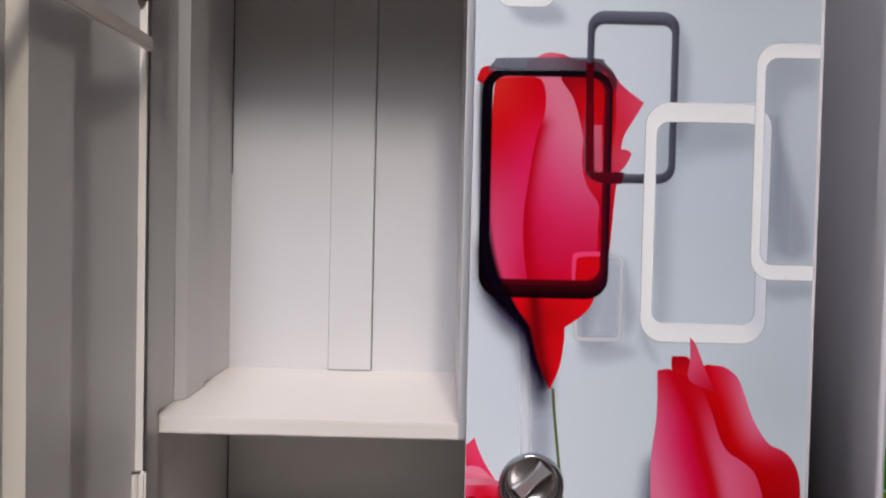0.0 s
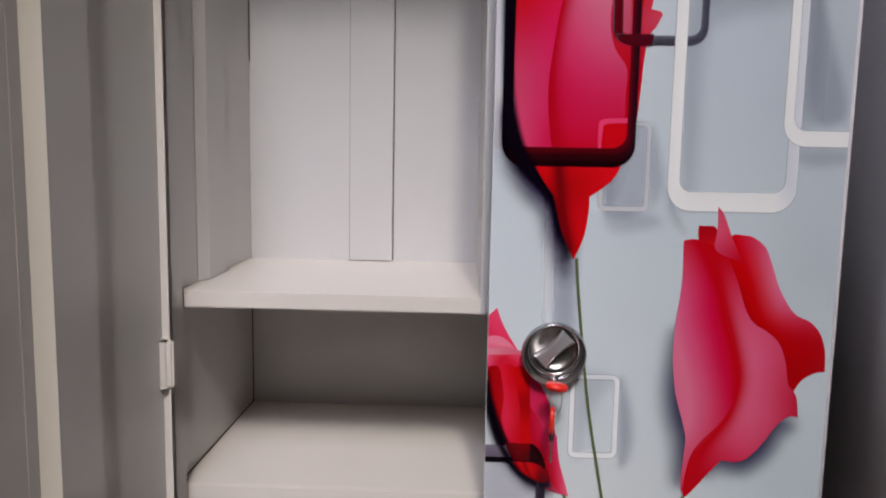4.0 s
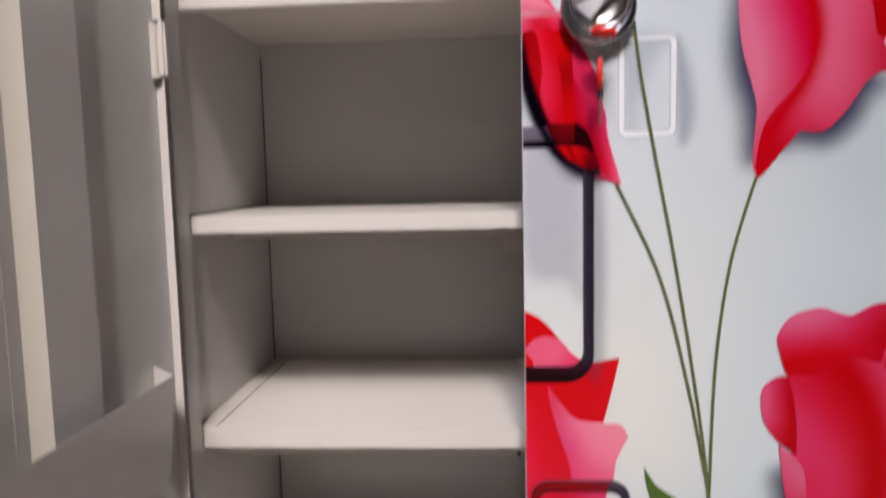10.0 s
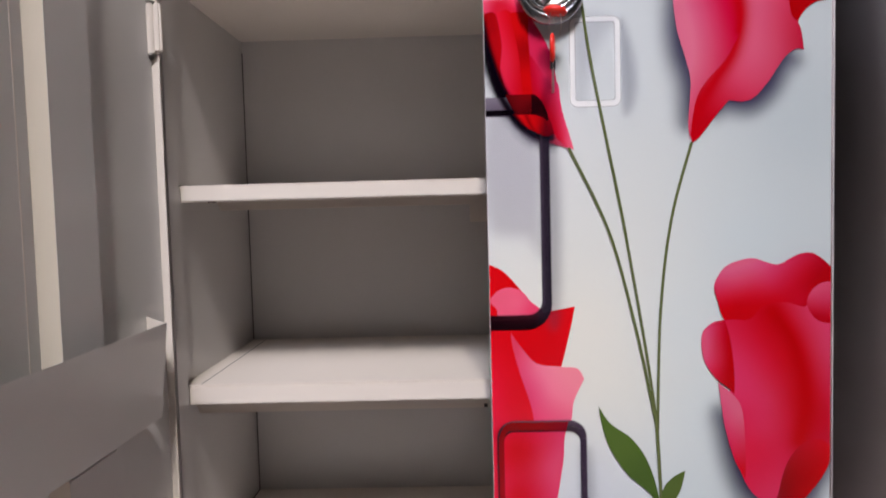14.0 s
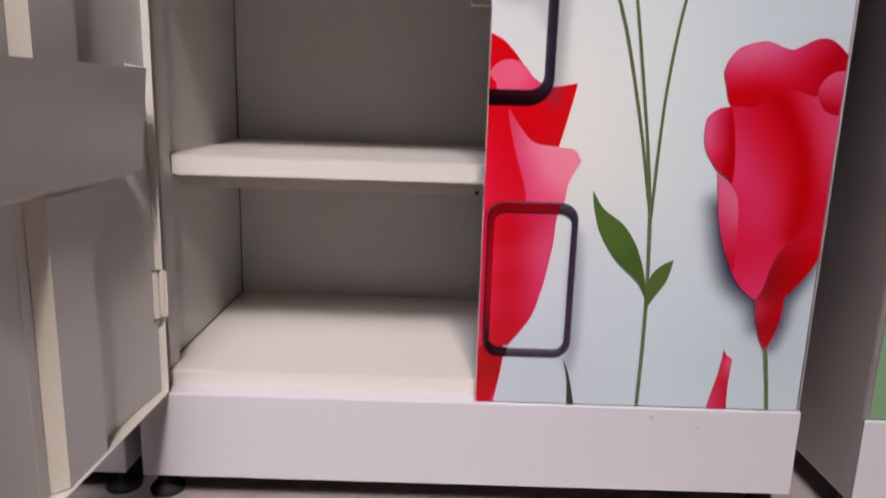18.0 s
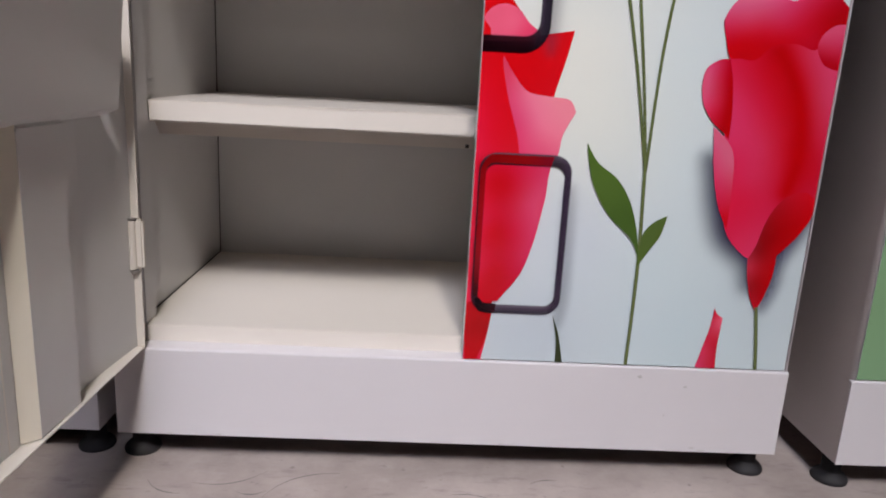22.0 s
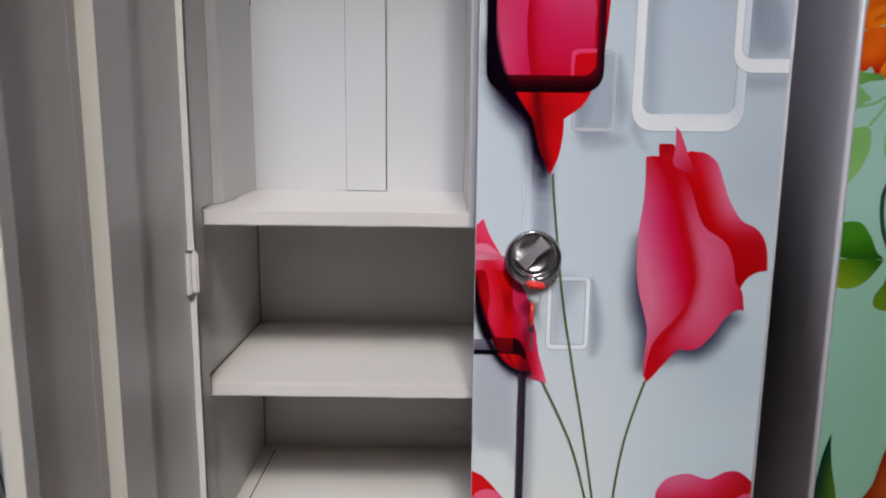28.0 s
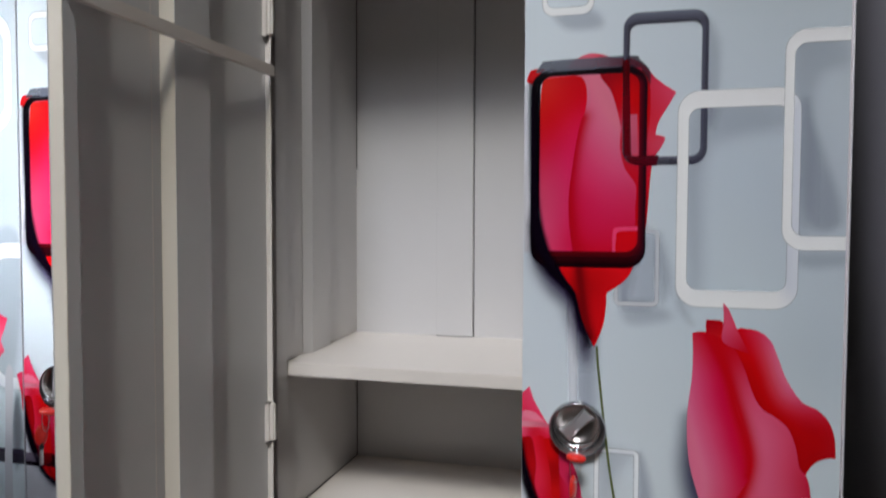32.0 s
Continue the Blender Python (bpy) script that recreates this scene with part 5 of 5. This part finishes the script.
# light on this flank is put into its colour
on_door("channel_edge", fold([(0.2500, -0.0035), (0.263, -DEEP + 0.001)], "z", DOOR_Z0 + 0.003, DOOR_Z1 - 0.003, -0.0012), LIT_EDGE, "channel flank in a brighter cream tone for the light on it")
on_door("cross_bar", box(0.0004, WIDE - 0.0018, 0.0002, 0.0070, 1.573, 1.591, 0.0012), PAINT, "flat cross bar")
on_door("channel_cap", box(0.158, 0.2515, -0.0036, -0.0012, 0.4900, 0.4930, 0.0005), INSIDE)
on_door("weld_seam", box(0.2788, 0.2800, -DEEP, -DEEP + 0.0003, DOOR_Z0 + 0.003, DOOR_Z1 - 0.003, 0), PAINT, "thin pale seam beside the channel")
# pocket: a tray folded from sheet, leaning outwards
P0, P1 = 0.064, WIDE - 0.045
bm = fold([(-DEEP + 0.001, 0.497), (-DEEP + 0.010, 0.494), (0.009, 0.502), (0.0205, 0.620), (0.0185, 0.619)], "x", P0, P1, 0.001)
pocket = on_door("door_pocket", bm, INSIDE, "sheet-metal pocket on the inner side of the door")
for u, lean in ((P0, -0.022), (P1, 0.022)):
    bm = bmesh.new()
    vs = [bm.verts.new((u + du + (lean if w < -0.005 else 0), w, z)) for du in (0, 0.001) for w, z in ((-DEEP + 0.001, 0.498), (0.0085, 0.503), (0.0195, 0.6195), (-DEEP + 0.001, 0.626))]
    bm.faces.new(vs[:4])
    bm.faces.new(vs[:3:-1])
    for i in range(4):
        j = (i + 1) % 4
        bm.faces.new((vs[i], vs[i + 4], vs[j + 4], vs[j]))
    bmesh.ops.recalc_face_normals(bm, faces=bm.faces[:])
    on_door("pocket_cheek", bm, PAINT)
for z in (1.705, 1.028, 0.362):
    hinge(door_l, z)
# added behind the hinge edge, unseen: stops light leaking through the gap
part("hinge_strip", box(-0.4402, -0.4388, -0.0030, 0.0264, 0.2080, 1.939, 0.0003), PAINT, almirah)
# knocks and smudges along the plinth
plinth = [ob for ob in almirah.children if ob.name.startswith("plinth")][0]
for k, (x, z, w, h) in enumerate(((0.245, 0.171, 0.004, 0.003), (0.31, 0.158, 0.003, 0.002), (0.33, 0.066, 0.006, 0.0016), (0.345, 0.0625, 0.009, 0.0012), (-0.33, 0.0625, 0.006, 0.0012), (-0.395, 0.062, 0.004, 0.001), (0.06, 0.0618, 0.005, 0.0009), (0.285, 0.115, 0.0015, 0.002))):
    rng = random.Random(40 + k)
    bm = bmesh.new()
    bm.faces.new([bm.verts.new((x + w * math.cos(a) * rng.uniform(0.5, 1.2), -0.0032, z + h * math.sin(a) * rng.uniform(0.5, 1.2))) for a in np.linspace(0, 2 * math.pi, 10)[:-1]])
    part("knock_mark", bm, KNOCK, plinth, "dull grey knock in the paint")

# closed neighbour with the same print
nb = thing("almirah", "closed grey steel cupboard with rose-printed doors", "cupboard", "steel cupboards")
carcass(nb)
leaf_l = door_leaf(nb, -0.4495, -0.0035, "closed door with glossy rose-printed laminate")
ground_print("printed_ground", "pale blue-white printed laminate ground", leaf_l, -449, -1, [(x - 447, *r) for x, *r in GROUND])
motif("printed_ring", "white printed rings on the bright door")
shade([(-65, 1291), (-1, 1290), (-24, 1037), (-65, 1036)], 8, 0.2, (60, 58, 78))
ring((-283, -14, 1495, 1720), (24, 30, 19, 30), 49, ((240, 239, 236), (240, 239, 236), (240, 239, 236), (240, 239, 236)), ((244, 244, 241), (244, 244, 241), (244, 244, 241), (244, 244, 241)), 0.5, 0.9)
ring((-79, 193, 1012, 1291), (18, 29, 21, 24), 44, ((236, 238, 241), (236, 238, 241), (236, 238, 241), (236, 238, 241)), ((250, 250, 250), (250, 250, 250), (250, 250, 250), (250, 250, 250)), 0.5, 0.8)
motif("printed_ring", "grey printed ring cut by the door")
ring((-333, -155, 1381, 1739), (17, 28, 11, 20), 34, ((104, 107, 118), (104, 107, 118), (104, 107, 118), (104, 107, 118)), ((80, 78, 90), (80, 78, 90), (80, 78, 90), (80, 78, 90)), 0.5, 0.9)
ring((-106, 156, 289, 898), (17, 28, 11, 20), 33, ((64, 60, 72), (64, 60, 72), (64, 60, 72), (64, 60, 72)), ((44, 40, 50), (44, 40, 50), (44, 40, 50), (44, 40, 50)), 0.6, 0.9)
motif("printed_rose", "red printed rose with a rounded crown")
petal([(-268, 1182), (-215, 1196), (-188, 1219), (-168, 1225), (-150, 1218), (-141, 1199), (-143, 1160), (-135, 1126), (-124, 1091), (-120, 1068), (-312, 1061)],
      [(-170, 1211, 238, 66, 108), (-209, 1182, 226, 62, 104), (-153, 1171, 226, 22, 64), (-199, 1142, 242, 134, 168), (-190, 1096, 236, 74, 124), (-135, 1097, 210, 22, 54), (-258, 1135, 226, 50, 100)], 14)
petal([(-102, 1192), (-75, 1177), (-63, 1160), (-36, 1147, 1), (-46, 1121), (-52, 1104), (-44, 1085, 1), (-58, 1068), (-72, 1024), (-88, 1012), (-89, 1081), (-89, 1138)],
      [(-73, 1158, 205, 40, 80), (-50, 1138, 226, 74, 112), (-63, 1093, 242, 124, 152), (-72, 1052, 180, 20, 50), (-88, 1035, 170, 16, 40)], 12)
petal([(-143, 1187), (-122, 1195), (-95, 1189), (-81, 1160), (-78, 1126), (-77, 1092), (-78, 1067), (-121, 1066), (-128, 1114), (-140, 1154)],
      [(-111, 1166, 250, 182, 202), (-94, 1126, 250, 178, 196), (-103, 1080, 246, 152, 172), (-128, 1137, 246, 152, 182), (-117, 1080, 240, 130, 156)], 14)
petal([(-312, 1066, 1), (-77, 1072, 1), (-77, 1035), (-75, 1001), (-83, 942), (-99, 894), (-118, 851), (-138, 832), (-148, 782), (-160, 751, 1), (-170, 768), (-176, 817), (-194, 852), (-211, 899), (-325, 954)],
      [(-152, 1044, 190, 22, 28), (-197, 1031, 146, 54, 90), (-191, 948, 138, 46, 82), (-125, 1034, 194, 17, 22), (-96, 1011, 160, 34, 76), (-110, 941, 158, 34, 76), (-154, 891, 138, 10, 18), (-137, 844, 122, 8, 34), (-158, 782, 140, 9, 14), (-186, 865, 128, 9, 20), (-218, 971, 134, 54, 86), (-289, 1004, 150, 50, 86)], 14, [([(-127, 1062), (-121, 987), (-156, 902), (-168, 830)], 8, (128, 6, 10))])
petal([(-258, 1102), (-121, 1103), (-115, 1071), (-262, 1069)],
      [(-158, 1088, 254, 181, 189)], 12, (), 0.8)
motif("printed_rose", "left tip of the small red rose")
shade([(-16, 1005), (-5, 928), (-22, 860), (-29, 949)], 9, 0.5, (34, 18, 46))
petal([(-17, 1042, 1), (-4, 1047), (2, 1038), (0, 1005), (-6, 972), (-8, 1005)],
      [(-8, 1038, 222, 73, 114), (-5, 1005, 205, 26, 65)], 9)
motif("printed_ring", "pale printed bar")
petal([(-42, 1048), (-26, 1046), (-29, 949), (-32, 836), (-31, 721), (-50, 720), (-50, 835), (-46, 948)],
      [(-28, 1026, 222, 220, 222), (-35, 859, 206, 206, 212), (-38, 744, 200, 200, 206)], 18, (), 0.7)
flush()


def again(ob, parent):
    """The same part once more under another thing."""
    twin = ob.copy()
    scene.collection.objects.link(twin)
    twin.parent = parent
    for c in ob.children:
        again(c, twin)
    return twin


again(door_r, nb)
lock(nb, 0.0925, 1.0255, 88)
nb.matrix_world = Matrix.Translation((-0.944, 0.004, 0))
keys = key_set(0.0865, 0.9915, -0.012)
keys.matrix_world = Matrix.Translation((-0.935, 0.004, 0))

# neighbour with a green floral print, standing a little further out
green = thing("almirah", "closed grey steel cupboard with green floral doors", "cupboard", "steel cupboards")
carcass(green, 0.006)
leaf_g = door_leaf(green, XL + 0.0072, 0.0, "closed door with glossy green floral laminate")
AT = 0.5275 - XL
ground_print("printed_ground", "soft green printed laminate ground", leaf_g, XL * 1000 + 7.4, 0, [(-440, 1800, 160, 190, 176), (-300, 1300, 162, 196, 180), (-440, 1150, 166, 200, 184), (-440, 900, 144, 184, 158), (-300, 900, 128, 164, 128), (-440, 750, 138, 178, 152), (-330, 760, 132, 170, 140), (-420, 600, 130, 166, 136), (-440, 300, 124, 156, 114), (-200, 400, 116, 152, 106)])

motif("printed_leaf", "green printed clover leaves and tendrils")
petal([(-464, 1297), (-442, 1296), (-424, 1298), (-423, 1287), (-441, 1285), (-460, 1280)],
      [(-456, 1289, 110, 158, 78), (-431, 1293, 92, 140, 62)], 14)
petal([(-464, 1279), (-455, 1277), (-445, 1268), (-438, 1260), (-449, 1254), (-462, 1245)],
      [(-456, 1266, 128, 176, 108), (-446, 1261, 118, 166, 96)], 14)
petal([(-464, 1217), (-453, 1220), (-440, 1222), (-433, 1214), (-432, 1192), (-439, 1169), (-450, 1151), (-462, 1141), (-465, 1177)],
      [(-451, 1199, 122, 168, 92), (-445, 1214, 134, 178, 104), (-454, 1162, 138, 180, 104)], 14)
petal([(-413, 1199), (-412, 1218), (-403, 1233), (-388, 1233), (-369, 1229), (-347, 1226, 1), (-338, 1152, 1), (-352, 1145), (-365, 1156), (-384, 1161), (-400, 1172), (-410, 1181)],
      [(-397, 1214, 136, 182, 110), (-373, 1196, 116, 162, 86), (-385, 1170, 122, 168, 92), (-348, 1171, 128, 176, 98)], 14)
stem([(-410, 1279), (-417, 1265), (-434, 1254), (-456, 1250)], 4, (118, 160, 100))
stem([(-411, 1277), (-418, 1250), (-437, 1223)], 4, (122, 164, 104))
stem([(-413, 1268), (-408, 1250), (-398, 1232)], 4, (122, 164, 104))
petal([(-476, 1053), (-473, 1079), (-454, 1085), (-432, 1083), (-416, 1063), (-405, 1041), (-393, 1030, 1), (-430, 1029), (-462, 1034)],
      [(-456, 1063, 67, 125, 26), (-424, 1054, 54, 108, 17), (-449, 1034, 43, 91, 15), (-404, 1035, 39, 82, 17)], 12)
petal([(-475, 999), (-474, 1016), (-462, 1029), (-393, 1029, 1), (-402, 1014), (-418, 995), (-439, 985), (-462, 988)],
      [(-464, 1008, 108, 130, 22), (-449, 992, 117, 140, 26), (-420, 1016, 69, 112, 19), (-403, 1023, 43, 86, 17)], 12)
petal([(-390, 1026, 1), (-386, 1010), (-391, 991), (-401, 975), (-401, 959), (-386, 952), (-369, 955), (-355, 969), (-354, 987), (-366, 1010), (-381, 1023)],
      [(-384, 1010, 54, 102, 17), (-383, 964, 99, 125, 22), (-363, 983, 69, 108, 19)], 12)
petal([(-393, 1073), (-393, 1095), (-381, 1104), (-355, 1105), (-323, 1096), (-317, 1042), (-351, 1036), (-384, 1034, 1)],
      [(-375, 1086, 60, 112, 24), (-379, 1046, 86, 130, 32), (-337, 1065, 65, 112, 26)], 12)
petal([(-381, 1025, 1), (-350, 1028), (-314, 1022), (-309, 979), (-345, 983), (-357, 996)],
      [(-362, 1015, 60, 104, 19), (-329, 1001, 91, 117, 22)], 12)
stem([(-386, 1042), (-398, 1068), (-405, 1103), (-403, 1133), (-384, 1165), (-352, 1191)], 6.5, (34, 66, 50))
petal([(-442, 758, 1), (-438, 714), (-423, 623), (-467, 617), (-459, 673), (-452, 723)],
      [(-443, 738, 13, 48, 30), (-454, 673, 11, 39, 26), (-462, 628, 11, 37, 26), (-433, 684, 69, 93, 24), (-428, 633, 65, 91, 24), (-443, 633, 54, 80, 22)], 9)
petal([(-280, 891), (-321, 814), (-340, 779), (-357, 730), (-370, 675), (-386, 619), (-246, 616)],
      [(-323, 794, 112, 32, 9), (-352, 725, 119, 39, 9), (-371, 645, 130, 48, 11), (-332, 716, 162, 82, 13), (-335, 655, 190, 104, 17), (-310, 726, 173, 91, 17), (-307, 656, 212, 112, 15), (-283, 766, 184, 97, 17), (-353, 645, 151, 65, 13)], 9)
motif("printed_flower", "orange and yellow printed daisy on a green ground")
petal([(-462, 1436, 1), (-372, 1437, 1), (-366, 1385), (-414, 1371), (-435, 1360), (-457, 1355), (-459, 1374), (-456, 1395), (-458, 1415)],
      [(-447, 1405, 205, 92, 10), (-410, 1399, 226, 128, 14), (-381, 1395, 226, 128, 14), (-447, 1374, 226, 128, 14), (-423, 1381, 232, 142, 20), (-449, 1360, 222, 120, 14)], 14, [([(-449, 1388), (-417, 1397), (-382, 1401)], 5, (196, 84, 8)), ([(-443, 1369), (-416, 1383), (-388, 1392)], 4, (196, 84, 8))])
petal([(-439, 1422), (-424, 1429), (-372, 1437, 1), (-369, 1409), (-393, 1407), (-411, 1408), (-426, 1414)],
      [(-427, 1422, 240, 165, 30), (-406, 1419, 248, 190, 30), (-385, 1423, 240, 160, 24), (-397, 1411, 244, 176, 30)], 14)
petal([(-459, 1352, 1), (-442, 1358), (-420, 1358), (-394, 1349), (-403, 1329), (-419, 1315), (-428, 1300, 1), (-435, 1294), (-444, 1305), (-450, 1299), (-461, 1299, 1), (-460, 1328)],
      [(-455, 1342, 208, 96, 14), (-433, 1346, 220, 110, 14), (-442, 1321, 222, 112, 12), (-411, 1339, 198, 80, 10), (-451, 1305, 200, 72, 12), (-434, 1300, 176, 38, 10)], 12)
petal([(-429, 1358), (-418, 1371), (-394, 1383), (-367, 1392, 1), (-363, 1361, 1), (-387, 1352), (-405, 1347), (-419, 1350)],
      [(-422, 1358, 240, 165, 30), (-407, 1366, 246, 182, 34), (-386, 1375, 238, 158, 26), (-378, 1364, 228, 140, 20), (-409, 1352, 226, 140, 18)], 14, [([(-417, 1359), (-396, 1367), (-372, 1375)], 4, (214, 122, 14))])
petal([(-430, 1300), (-416, 1322), (-397, 1343), (-363, 1364, 1), (-359, 1329, 1), (-386, 1308), (-402, 1290), (-412, 1278, 1), (-418, 1286)],
      [(-421, 1300, 228, 132, 14), (-408, 1311, 236, 150, 20), (-389, 1333, 226, 126, 14), (-376, 1347, 200, 84, 10), (-412, 1284, 214, 106, 12), (-380, 1322, 218, 110, 12)], 12, [([(-417, 1293), (-398, 1318), (-369, 1350)], 5, (186, 74, 8)), ([(-415, 1308), (-399, 1331), (-376, 1349)], 4, (192, 80, 8))])
petal([(-405, 1275), (-399, 1293), (-379, 1315), (-359, 1329, 1), (-348, 1237, 1), (-361, 1241), (-371, 1251), (-386, 1232, 1), (-393, 1243)],
      [(-398, 1272, 226, 126, 14), (-384, 1290, 220, 112, 12), (-373, 1262, 232, 138, 16), (-389, 1243, 232, 140, 20), (-365, 1287, 176, 60, 8), (-372, 1312, 206, 90, 10)], 12, [([(-390, 1251), (-382, 1276), (-366, 1308)], 6, (184, 72, 8))])
petal([(-376, 1325), (-373, 1332), (-360, 1336, 1), (-357, 1313, 1), (-370, 1318)],
      [(-372, 1326, 244, 214, 110), (-362, 1322, 232, 190, 60)], 10)
flush()
leaf_g2 = door_leaf(green, 0.003, 0.4462, "closed door with glossy green floral laminate")
ground_print("printed_ground", "soft green printed laminate ground", leaf_g2, 4, 445.8, [(100, 1800, 150, 196, 170), (300, 1000, 140, 186, 150), (200, 400, 130, 176, 120)])
flush()
green.matrix_world = Matrix.Translation((AT, -0.022, 0))
